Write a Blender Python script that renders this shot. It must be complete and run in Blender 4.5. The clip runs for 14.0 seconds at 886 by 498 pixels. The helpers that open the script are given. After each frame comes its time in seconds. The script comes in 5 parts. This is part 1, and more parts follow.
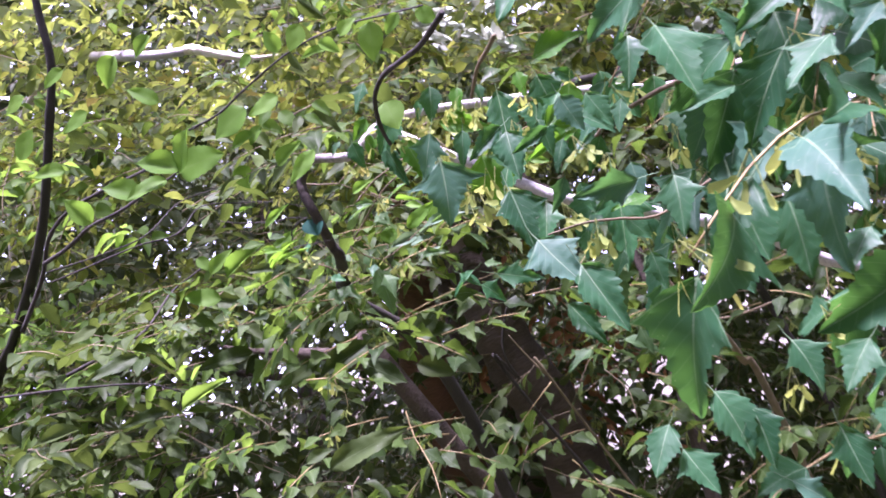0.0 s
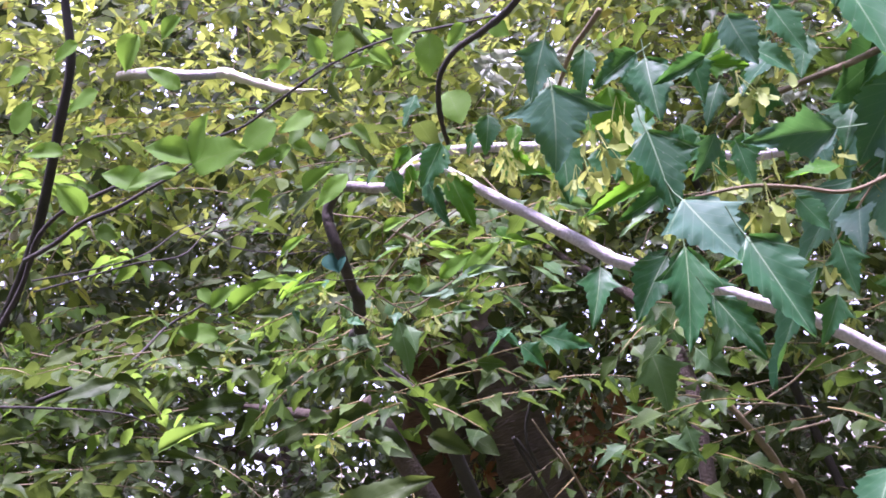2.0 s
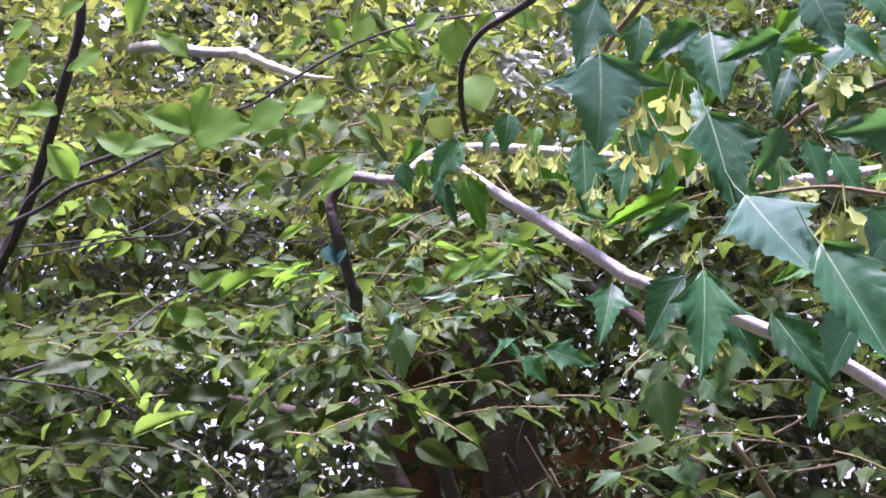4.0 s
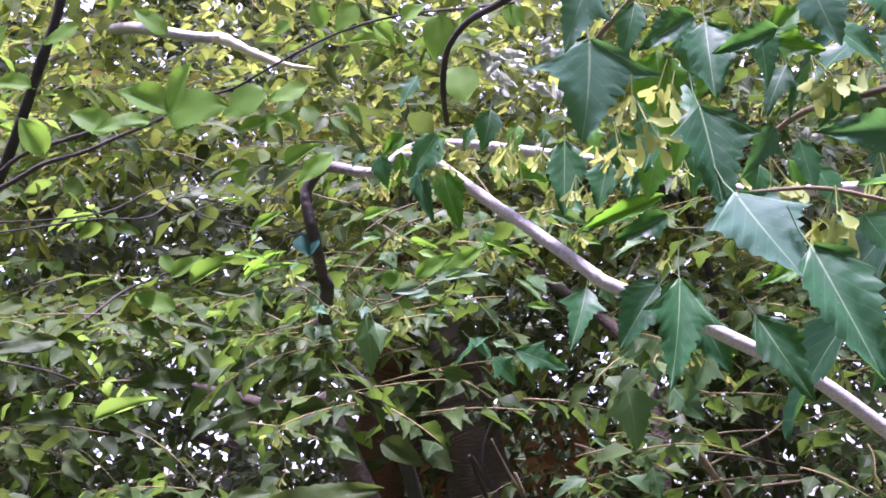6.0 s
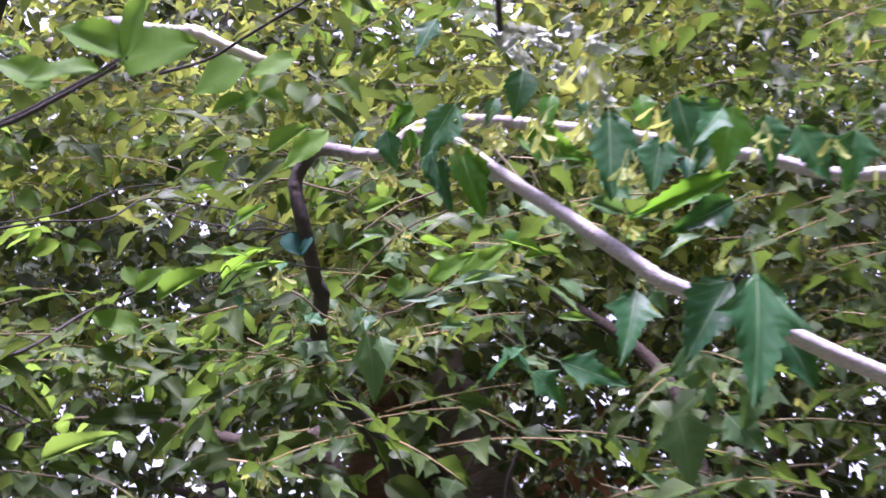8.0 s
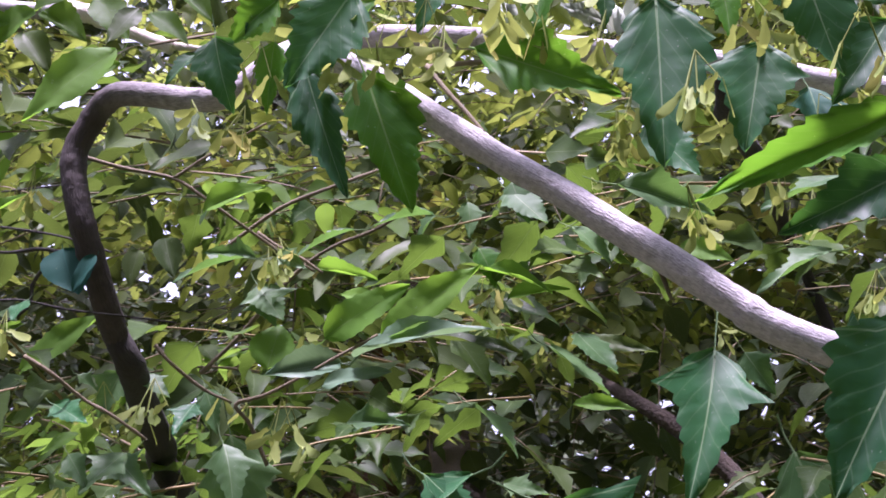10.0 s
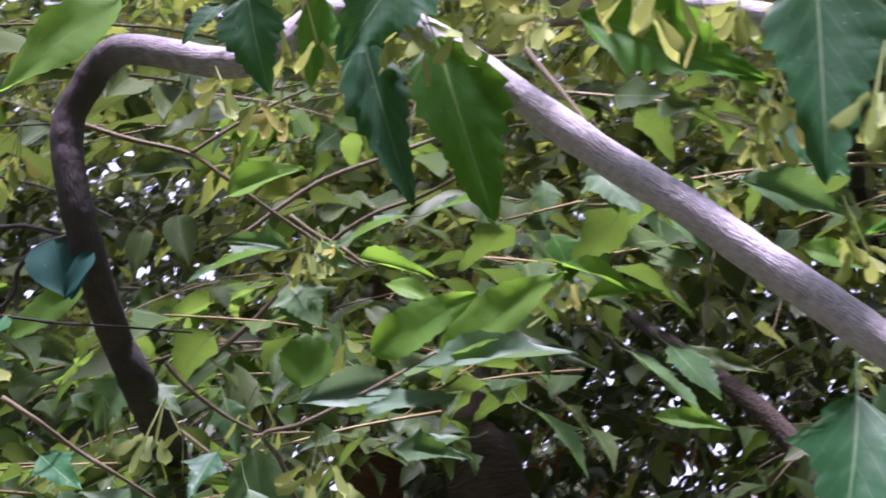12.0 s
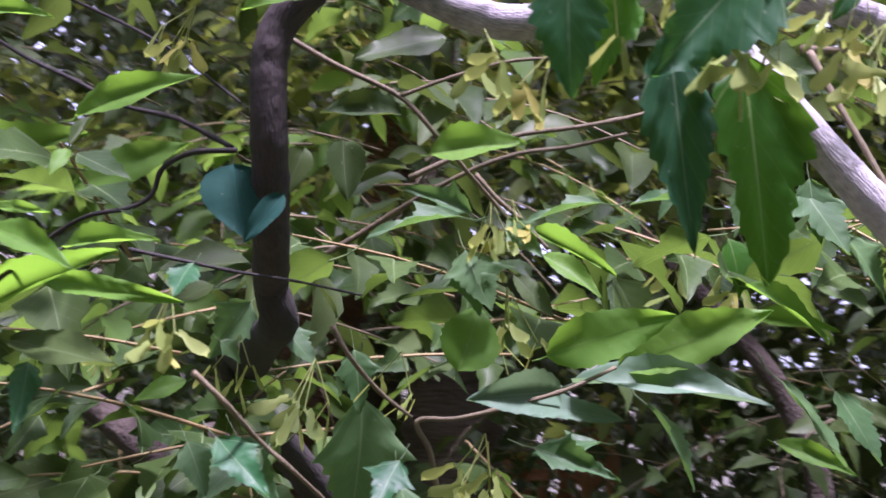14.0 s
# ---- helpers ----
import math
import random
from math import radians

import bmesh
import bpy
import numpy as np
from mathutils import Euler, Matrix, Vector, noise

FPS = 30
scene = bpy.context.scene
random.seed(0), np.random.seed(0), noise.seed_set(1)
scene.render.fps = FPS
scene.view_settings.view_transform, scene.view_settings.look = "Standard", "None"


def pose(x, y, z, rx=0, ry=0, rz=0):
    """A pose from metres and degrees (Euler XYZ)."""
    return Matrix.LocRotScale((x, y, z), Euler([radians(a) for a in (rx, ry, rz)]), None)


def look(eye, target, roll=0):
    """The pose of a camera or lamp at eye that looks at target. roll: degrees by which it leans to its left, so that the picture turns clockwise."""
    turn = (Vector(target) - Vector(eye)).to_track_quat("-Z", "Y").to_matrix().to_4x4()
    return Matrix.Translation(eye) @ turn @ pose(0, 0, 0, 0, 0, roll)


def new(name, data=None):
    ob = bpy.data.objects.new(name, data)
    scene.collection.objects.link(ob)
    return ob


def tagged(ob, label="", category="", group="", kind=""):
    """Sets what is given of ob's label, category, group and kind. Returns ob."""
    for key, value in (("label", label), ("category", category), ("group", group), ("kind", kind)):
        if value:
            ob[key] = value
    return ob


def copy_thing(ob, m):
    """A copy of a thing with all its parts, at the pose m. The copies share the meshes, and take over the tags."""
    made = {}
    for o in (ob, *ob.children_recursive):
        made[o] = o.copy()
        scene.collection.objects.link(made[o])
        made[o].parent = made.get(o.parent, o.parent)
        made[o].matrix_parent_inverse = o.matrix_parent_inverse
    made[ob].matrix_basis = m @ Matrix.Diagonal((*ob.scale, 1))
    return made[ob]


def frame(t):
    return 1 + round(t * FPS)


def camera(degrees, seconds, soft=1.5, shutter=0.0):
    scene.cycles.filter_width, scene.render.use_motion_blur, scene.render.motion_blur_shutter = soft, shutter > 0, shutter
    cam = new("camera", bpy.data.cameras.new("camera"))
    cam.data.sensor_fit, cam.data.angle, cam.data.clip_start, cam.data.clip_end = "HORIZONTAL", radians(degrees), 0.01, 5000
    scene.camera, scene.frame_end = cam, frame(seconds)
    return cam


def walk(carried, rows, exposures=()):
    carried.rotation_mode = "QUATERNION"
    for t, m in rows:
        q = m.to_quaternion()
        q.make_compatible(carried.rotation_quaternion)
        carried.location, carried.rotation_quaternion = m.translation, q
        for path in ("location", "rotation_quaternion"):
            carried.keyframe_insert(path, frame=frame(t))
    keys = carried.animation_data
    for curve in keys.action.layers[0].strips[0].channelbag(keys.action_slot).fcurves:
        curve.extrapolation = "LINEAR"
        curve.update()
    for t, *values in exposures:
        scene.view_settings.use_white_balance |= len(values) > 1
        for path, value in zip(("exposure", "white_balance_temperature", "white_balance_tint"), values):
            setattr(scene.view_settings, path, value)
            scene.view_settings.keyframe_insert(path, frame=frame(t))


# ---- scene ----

cam = camera(36.0, 14.0, 1.7, 0.5)
PATH = [
    (0, (0.085, 0.238, 1.729), (0.015, 2.22, 1.987), -14.9),
    (0.5, (0.074, 0.326, 1.717), (0.002, 2.299, 2.037), -12.7),
    (1, (0.044, 0.374, 1.698), (0.002, 2.337, 2.077), -10.9),
    (1.5, (0.028, 0.409, 1.694), (-0.002, 2.367, 2.1), -8.5),
    (2, (0.033, 0.455, 1.704), (-0.018, 2.411, 2.116), -7.7),
    (2.5, (0.035, 0.493, 1.707), (-0.031, 2.446, 2.131), -6.1),
    (3, (0.032, 0.513, 1.709), (-0.034, 2.465, 2.138), -4.9),
    (5.5, (0.024, 0.541, 1.711), (0.001, 2.496, 2.133), -0.4),
    (6, (0.026, 0.549, 1.71), (0.01, 2.503, 2.136), -0.2),
    (6.5, (0.029, 0.557, 1.712), (0.019, 2.511, 2.138), -0.3),
    (7, (0.033, 0.564, 1.716), (0.042, 2.52, 2.136), -0.8),
    (7.2, (0.034, 0.569, 1.717), (0.063, 2.526, 2.13), -1.1),
    (8.4, (-0.030, 1.000, 1.725), (-0.040, 2.920, 2.270), -1.1),
    (9.3, (0.090, 1.342, 1.828), (-0.040, 3.253, 2.405), -1.0),
    (9.5, (0.079, 1.364, 1.837), (-0.028, 3.274, 2.419), -1.3),
    (10, (0.061, 1.377, 1.834), (0.009, 3.278, 2.453), -1.2),
    (10.5, (0.038, 1.373, 1.842), (0.063, 3.278, 2.450), -1.2),
    (11, (0.038, 1.376, 1.848), (0.071, 3.287, 2.437), -1.0),
    (11.5, (0.032, 1.436, 1.872), (0.034, 3.357, 2.427), -0.8),
    (12, (0.028, 1.480, 1.921), (-0.027, 3.430, 2.363), 0.4),
    (12.5, (0.054, 1.510, 1.945), (-0.169, 3.463, 2.317), 3.8),
    (13, (0.048, 1.513, 1.977), (-0.231, 3.480, 2.213), 5.7),
    (13.5, (-0.006, 1.520, 1.977), (-0.155, 3.501, 2.204), 9.5),
    (14, (-0.091, 1.528, 1.985), (0.027, 3.516, 2.170), 11.9),
]
EXPOSURES = [(0, 2.18, 5700, 57), (2.5, 2.07, 5620, 57), (7.2, 2.02, 5600, 57), (9.3, 1.46, 5780, 49), (10.5, 1.49, 5740, 49), (11.5, 1.4, 5700, 50), (12.5, 1.49, 5660, 50), (14, 1.52, 5620, 51)]

walk(cam, [(t, look(eye, target, roll)) for t, eye, target, roll in PATH], EXPOSURES)

# ---- light: an overcast sky, brightest overhead and behind the viewer ----
SUN_UP, SUN_TURN = 82.0, 204.4
world = bpy.data.worlds.new("world")
scene.world = world
world.use_nodes = True
wn, wl = world.node_tree.nodes, world.node_tree.links
wn.clear()
sky = wn.new("ShaderNodeTexSky")
sky.sky_type, sky.sun_disc = "NISHITA", False
sky.sun_elevation, sky.sun_rotation = radians(SUN_UP), radians(SUN_TURN)
sky.dust_density, sky.air_density = 6.0, 1.0
cloud = wn.new("ShaderNodeMix")
cloud.data_type = "RGBA"
cloud.inputs["Factor"].default_value = 0.72
cloud.inputs["B"].default_value = (10.2, 11.2, 12.6, 1)
wl.new(sky.outputs["Color"], cloud.inputs["A"])
wbg = wn.new("ShaderNodeBackground")
wbg.inputs["Strength"].default_value = 0.075
wout = wn.new("ShaderNodeOutputWorld")
wl.new(cloud.outputs["Result"], wbg.inputs["Color"])
wl.new(wbg.outputs[0], wout.inputs[0])
sun = new("sun", bpy.data.lights.new("sun", "SUN"))
sun.data.energy, sun.data.angle, sun.data.color = 5.2, radians(10), (1.0, 0.97, 0.92)
sun.matrix_world = look((0, 0, 20), (1.16, 2.56, 0))


# ---- materials ----
def shader(name):
    m = bpy.data.materials.new(name)
    m.use_nodes = True
    m.node_tree.nodes.clear()
    n, l = m.node_tree.nodes, m.node_tree.links
    out = n.new("ShaderNodeOutputMaterial")
    return m, n, l, out


def maths(n, l, op, a, b=None, c=None):
    node = n.new("ShaderNodeMath")
    node.operation = op
    for i, v in enumerate((a, b, c)):
        if v is None:
            continue
        if isinstance(v, (int, float)):
            node.inputs[i].default_value = v
        else:
            l.new(v, node.inputs[i])
    return node.outputs[0]


def blend(n, l, fac, a, b):
    node = n.new("ShaderNodeMix")
    node.data_type = "RGBA"
    for key, v in (("Factor", fac), ("A", a), ("B", b)):
        if isinstance(v, tuple):
            node.inputs[key].default_value = (*v, 1)
        elif isinstance(v, (int, float)):
            node.inputs[key].default_value = v
        else:
            l.new(v, node.inputs[key])
    return node.outputs["Result"]


def texture(n, l, scale, detail=3.0, coords=None):
    node = n.new("ShaderNodeTexNoise")
    node.inputs["Scale"].default_value, node.inputs["Detail"].default_value = scale, detail
    if coords is not None:
        l.new(coords, node.inputs["Vector"])
    return node.outputs["Fac"]


def leaf_material(name, dark, light, vein, through_colour, rough=0.42, translucent=0.3, yellow=None, side=40.0, lobes=False, gloss=0.16, often=0.92):
    """A leaf: a pale midrib and side veins, blotches, small pale specks, light that shines through."""
    m, n, l, out = shader(name)
    uv = n.new("ShaderNodeUVMap")
    sep = n.new("ShaderNodeSeparateXYZ")
    l.new(uv.outputs[0], sep.inputs[0])
    across = maths(n, l, "ABSOLUTE", maths(n, l, "SUBTRACT", sep.outputs[0], 0.5))
    along = sep.outputs[1]
    mid = maths(n, l, "LESS_THAN", across, maths(n, l, "MULTIPLY_ADD", along, -0.009, 0.012))
    if lobes:
        slant = maths(n, l, "ABSOLUTE", maths(n, l, "MULTIPLY_ADD", across, -0.47, along))
        mid = maths(n, l, "MAXIMUM", mid, maths(n, l, "MULTIPLY", maths(n, l, "LESS_THAN", slant, 0.007), 0.8))
    wave = maths(n, l, "SINE", maths(n, l, "MULTIPLY", maths(n, l, "MULTIPLY_ADD", across, -0.9, along), side))
    ribs = maths(n, l, "MULTIPLY", maths(n, l, "GREATER_THAN", wave, 0.95), 0.2)
    veins = maths(n, l, "MAXIMUM", mid, ribs)
    info, geo = n.new("ShaderNodeObjectInfo"), n.new("ShaderNodeNewGeometry")
    rnd = maths(n, l, "FRACT", maths(n, l, "ADD", info.outputs["Random"], geo.outputs["Random Per Island"]))
    rnd2 = maths(n, l, "FRACT", maths(n, l, "MULTIPLY", rnd, 7.31))
    pos = geo.outputs["Position"]
    fac = maths(n, l, "MULTIPLY_ADD", texture(n, l, 55.0, 4.0, pos), 0.7, maths(n, l, "MULTIPLY_ADD", rnd, 0.9, -0.45))
    col = blend(n, l, fac, dark, light)
    if yellow:
        col = blend(n, l, maths(n, l, "MULTIPLY", maths(n, l, "GREATER_THAN", rnd2, often), 0.7), col, yellow)
    col = blend(n, l, maths(n, l, "MULTIPLY", veins, 0.62), col, vein)
    specks = maths(n, l, "GREATER_THAN", texture(n, l, 480.0, 1.0, pos), 0.75)
    col = blend(n, l, maths(n, l, "MULTIPLY", specks, 0.28), col, (0.34, 0.38, 0.26))
    p = n.new("ShaderNodeBsdfPrincipled")
    l.new(col, p.inputs["Base Color"])
    l.new(maths(n, l, "MULTIPLY_ADD", rnd2, 0.16, rough), p.inputs["Roughness"])
    p.inputs["Specular IOR Level"].default_value = gloss
    bump = n.new("ShaderNodeBump")
    bump.inputs["Strength"].default_value, bump.inputs["Distance"].default_value = 0.16, 0.0015
    l.new(maths(n, l, "MULTIPLY_ADD", veins, -0.6, texture(n, l, 160.0, 3.0, pos)), bump.inputs["Height"])
    l.new(bump.outputs[0], p.inputs["Normal"])
    tr = n.new("ShaderNodeBsdfTranslucent")
    l.new(blend(n, l, maths(n, l, "MULTIPLY", veins, 0.5), blend(n, l, 0.35, through_colour, col), dark), tr.inputs["Color"])
    mix = n.new("ShaderNodeMixShader")
    mix.inputs[0].default_value = translucent
    l.new(p.outputs[0], mix.inputs[1])
    l.new(tr.outputs[0], mix.inputs[2])
    l.new(mix.outputs[0], out.inputs[0])
    return m


def bark_material(name, dark, light, scale, spots=None, rough=0.85, depth=0.003, lit_end=None):
    m, n, l, out = shader(name)
    geo = n.new("ShaderNodeNewGeometry")
    pos = geo.outputs["Position"]
    uv = n.new("ShaderNodeUVMap")
    grain = n.new("ShaderNodeMapping")
    grain.inputs["Scale"].default_value = (3.2, min(scale * 0.12, 9.0), 1.0)
    l.new(uv.outputs[0], grain.inputs["Vector"])
    fac = texture(n, l, scale * 0.5, 5.0, pos)
    fine = texture(n, l, 3.0, 6.0, grain.outputs[0])
    ramp = n.new("ShaderNodeValToRGB")
    ramp.color_ramp.elements[0].position, ramp.color_ramp.elements[1].position = 0.3, 0.7
    l.new(maths(n, l, "MULTIPLY_ADD", fine, 0.5, maths(n, l, "MULTIPLY", fac, 0.5)), ramp.inputs[0])
    col = blend(n, l, ramp.outputs[0], dark, light)
    # Light from above painted in: blends to lit colours further along the stem.
    if lit_end:
        run = n.new("ShaderNodeSeparateXYZ")
        l.new(uv.outputs[0], run.inputs[0])
        share = n.new("ShaderNodeMapRange")
        share.inputs["From Min"].default_value, share.inputs["From Max"].default_value = lit_end[0], lit_end[1]
        l.new(run.outputs[0], share.inputs["Value"])
        col = blend(n, l, share.outputs[0], col, blend(n, l, ramp.outputs[0], *lit_end[2]))
    vor = n.new("ShaderNodeTexVoronoi")
    vor.inputs["Scale"].default_value = min(scale * 4.5, 430.0)
    l.new(pos, vor.inputs["Vector"])
    lent = maths(n, l, "LESS_THAN", vor.outputs["Distance"], 0.1)
    if spots:
        col = blend(n, l, maths(n, l, "MULTIPLY", lent, 0.75), col, spots)
    p = n.new("ShaderNodeBsdfPrincipled")
    l.new(col, p.inputs["Base Color"])
    p.inputs["Roughness"].default_value = rough
    bump = n.new("ShaderNodeBump")
    bump.inputs["Strength"].default_value, bump.inputs["Distance"].default_value = 0.5, depth
    l.new(maths(n, l, "MULTIPLY_ADD", lent, 0.4, maths(n, l, "ADD", fac, fine)), bump.inputs["Height"])
    l.new(bump.outputs[0], p.inputs["Normal"])
    l.new(p.outputs[0], out.inputs[0])
    return m


def rough_material(name, a, b, scale, rough=0.9, bumpy=0.02):
    m, n, l, out = shader(name)
    pos = n.new("ShaderNodeNewGeometry").outputs["Position"]
    col = blend(n, l, texture(n, l, scale, 6.0, pos), a, b)
    col = blend(n, l, maths(n, l, "MULTIPLY", texture(n, l, scale * 0.13, 3.0, pos), 0.4), col, tuple(0.7 * v for v in a))
    p = n.new("ShaderNodeBsdfPrincipled")
    l.new(col, p.inputs["Base Color"])
    p.inputs["Roughness"].default_value = rough
    bump = n.new("ShaderNodeBump")
    bump.inputs["Strength"].default_value, bump.inputs["Distance"].default_value = 0.6, bumpy
    l.new(texture(n, l, scale * 4, 5.0, pos), bump.inputs["Height"])
    l.new(bump.outputs[0], p.inputs["Normal"])
    l.new(p.outputs[0], out.inputs[0])
    return m


MAPLE = leaf_material("maple_leaf", (0.009, 0.052, 0.021), (0.03, 0.128, 0.045), (0.24, 0.36, 0.18), (0.12, 0.36, 0.03), 0.42, 0.32, (0.02, 0.09, 0.08), lobes=True, gloss=0.2, often=0.84)
# Near copy of the maple leaf, with bluish sky sheen in its base tones.
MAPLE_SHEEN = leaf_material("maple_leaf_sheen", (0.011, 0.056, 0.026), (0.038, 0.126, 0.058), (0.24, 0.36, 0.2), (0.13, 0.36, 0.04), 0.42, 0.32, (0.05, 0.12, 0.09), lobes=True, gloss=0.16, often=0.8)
# Lit copy of the maple leaf: light from behind is put into its green.
MAPLE_BACKLIT = leaf_material("maple_leaf_backlit", (0.022, 0.1, 0.01), (0.055, 0.18, 0.02), (0.26, 0.38, 0.12), (0.2, 0.46, 0.02), 0.42, 0.48, lobes=True)
MAPLE_MID = leaf_material("maple_leaf_mid", (0.04, 0.1, 0.036), (0.11, 0.2, 0.078), (0.26, 0.36, 0.18), (0.2, 0.4, 0.06), 0.42, 0.34, lobes=True, gloss=0.22)
# Darker than MAPLE_MID: shade inside the crown is put into the colour.
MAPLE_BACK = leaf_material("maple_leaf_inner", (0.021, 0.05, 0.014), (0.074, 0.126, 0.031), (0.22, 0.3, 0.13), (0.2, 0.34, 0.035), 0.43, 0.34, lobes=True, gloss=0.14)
ELM_TEAL = leaf_material("elm_leaf_teal", (0.012, 0.05, 0.038), (0.026, 0.085, 0.066), (0.03, 0.12, 0.1), (0.02, 0.2, 0.1), 0.55, 0.12, side=75.0, gloss=0.06)
ELM_LIGHT = leaf_material("elm_leaf_light", (0.05, 0.108, 0.02), (0.11, 0.2, 0.042), (0.2, 0.3, 0.1), (0.3, 0.5, 0.06), 0.5, 0.55, side=75.0)
# Brighter copy of the sapling's leaf; the sunlight is put into its colour.
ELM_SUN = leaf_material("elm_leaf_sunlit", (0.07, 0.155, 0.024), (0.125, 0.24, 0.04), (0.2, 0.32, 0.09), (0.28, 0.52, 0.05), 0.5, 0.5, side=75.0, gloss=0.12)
# Pale copy of the sapling's leaf; a blue-white sheen is put into its colour.
ELM_SHEEN = leaf_material("elm_leaf_sheen", (0.08, 0.15, 0.085), (0.17, 0.26, 0.17), (0.26, 0.34, 0.24), (0.25, 0.4, 0.15), 0.4, 0.3, side=75.0, gloss=0.3)
# Lit copy of the sapling's leaf: light on its upper face is coloured in.
ELM_TOPLIT = leaf_material("elm_leaf_toplit", (0.08, 0.185, 0.024), (0.145, 0.285, 0.045), (0.24, 0.38, 0.1), (0.3, 0.58, 0.04), 0.46, 0.48, side=75.0)
# Dark copy of the sapling's leaf; shade is put into its colour.
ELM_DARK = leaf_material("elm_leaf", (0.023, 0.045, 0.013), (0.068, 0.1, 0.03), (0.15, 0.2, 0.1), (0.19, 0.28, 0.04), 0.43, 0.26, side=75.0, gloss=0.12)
# Far leaves: sunlight and haze are put into this pale yellow-green.
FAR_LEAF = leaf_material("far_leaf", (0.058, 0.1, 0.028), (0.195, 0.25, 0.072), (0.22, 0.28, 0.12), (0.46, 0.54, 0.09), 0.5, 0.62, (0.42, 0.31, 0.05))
# Dark leaf colour: the shade deep between the stems is put into it.
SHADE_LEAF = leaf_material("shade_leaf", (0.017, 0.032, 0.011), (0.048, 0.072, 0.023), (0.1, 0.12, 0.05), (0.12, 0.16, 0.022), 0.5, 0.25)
DEAD_LEAF = leaf_material("dead_leaf", (0.12, 0.055, 0.025), (0.26, 0.13, 0.06), (0.3, 0.2, 0.1), (0.4, 0.18, 0.05), 0.7, 0.3)
SILVER_LEAF = leaf_material("curled_leaf", (0.4, 0.45, 0.36), (0.6, 0.66, 0.55), (0.5, 0.5, 0.42), (0.4, 0.42, 0.3), 0.55, 0.2)
SAMARA = leaf_material("samara", (0.18, 0.25, 0.06), (0.36, 0.42, 0.13), (0.3, 0.34, 0.11), (0.48, 0.52, 0.11), 0.5, 0.4, (0.42, 0.36, 0.09))
STALK = rough_material("stalk", (0.2, 0.18, 0.06), (0.29, 0.17, 0.075), 60.0, 0.6, 0.001)
# Shade is in the dark colours, light from above in the pale pair.
STEM_BARK = bark_material("stem_bark", (0.02, 0.014, 0.012), (0.058, 0.041, 0.037), 400.0, (0.08, 0.06, 0.05), 0.75, 0.002, (3.9, 5.9, ((0.15, 0.13, 0.135), (0.52, 0.47, 0.49))))
PALE_BARK = bark_material("pale_bark", (0.26, 0.24, 0.247), (0.58, 0.54, 0.56), 700.0, (0.13, 0.105, 0.1), 0.7, 0.002)
DARK_BARK = bark_material("dark_bark", (0.016, 0.013, 0.011), (0.045, 0.038, 0.033), 70.0, (0.08, 0.065, 0.055), 0.85, 0.002)
BROWN_BARK = bark_material("brown_bark", (0.03, 0.022, 0.017), (0.105, 0.077, 0.062), 22.0, None, 0.9, 0.012)
RED_BARK = bark_material("red_bark", (0.05, 0.025, 0.016), (0.16, 0.08, 0.048), 18.0, None, 0.9, 0.015)
TWIG_BARK = bark_material("twig_bark", (0.075, 0.06, 0.034), (0.23, 0.18, 0.1), 90.0, None, 0.8, 0.001)
BARE_WOOD = bark_material("bare_wood", (0.66, 0.58, 0.46), (0.86, 0.81, 0.72), 30.0, None, 0.7, 0.004)
SOIL = rough_material("soil_and_grass", (0.05, 0.07, 0.025), (0.11, 0.1, 0.05), 6.0)
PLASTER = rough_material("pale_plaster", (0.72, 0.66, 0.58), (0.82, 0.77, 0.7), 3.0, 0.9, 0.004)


# ---- building blocks ----
def part(name, data, material, parent=None, label="", at=None):
    """Links a mesh as one object under a thing."""
    ob = new(name, data)
    if material and not data.materials:
        data.materials.append(material)
    if parent:
        ob.parent = parent
    if at is not None:
        ob.matrix_basis = at
    return tagged(ob, label=label)


def thing(name, place, label, category, group="", kind=""):
    ob = new(name)
    ob.location = place
    ob.empty_display_size = 0.1
    bpy.context.view_layer.update()
    return tagged(ob, label, category, group, kind)


def mesh_of(name, verts, faces, uvs=None, smooth=True):
    me = bpy.data.meshes.new(name)
    me.from_pydata([tuple(v) for v in verts], [], faces)
    if uvs is not None:
        layer = me.uv_layers.new(name="UVMap")
        loops = np.empty(len(me.loops), dtype=np.int32)
        me.loops.foreach_get("vertex_index", loops)
        layer.data.foreach_set("uv", np.asarray(uvs, dtype=np.float32)[loops].ravel())
    if smooth:
        me.polygons.foreach_set("use_smooth", [True] * len(me.polygons))
    me.update()
    return me


def smooth_line(points, steps=6):
    """A Catmull-Rom line through the points."""
    p = [Vector(q) for q in points]
    p = [2 * p[0] - p[1]] + p + [2 * p[-1] - p[-2]]
    out = []
    for i in range(1, len(p) - 2):
        for s in range(steps):
            t = s / steps
            out.append(0.5 * (2 * p[i] + (p[i + 1] - p[i - 1]) * t + (2 * p[i - 1] - 5 * p[i] + 4 * p[i + 1] - p[i + 2]) * t * t
                              + (3 * p[i] - p[i - 1] - 3 * p[i + 1] + p[i + 2]) * t ** 3))
    return out + [p[-2]]


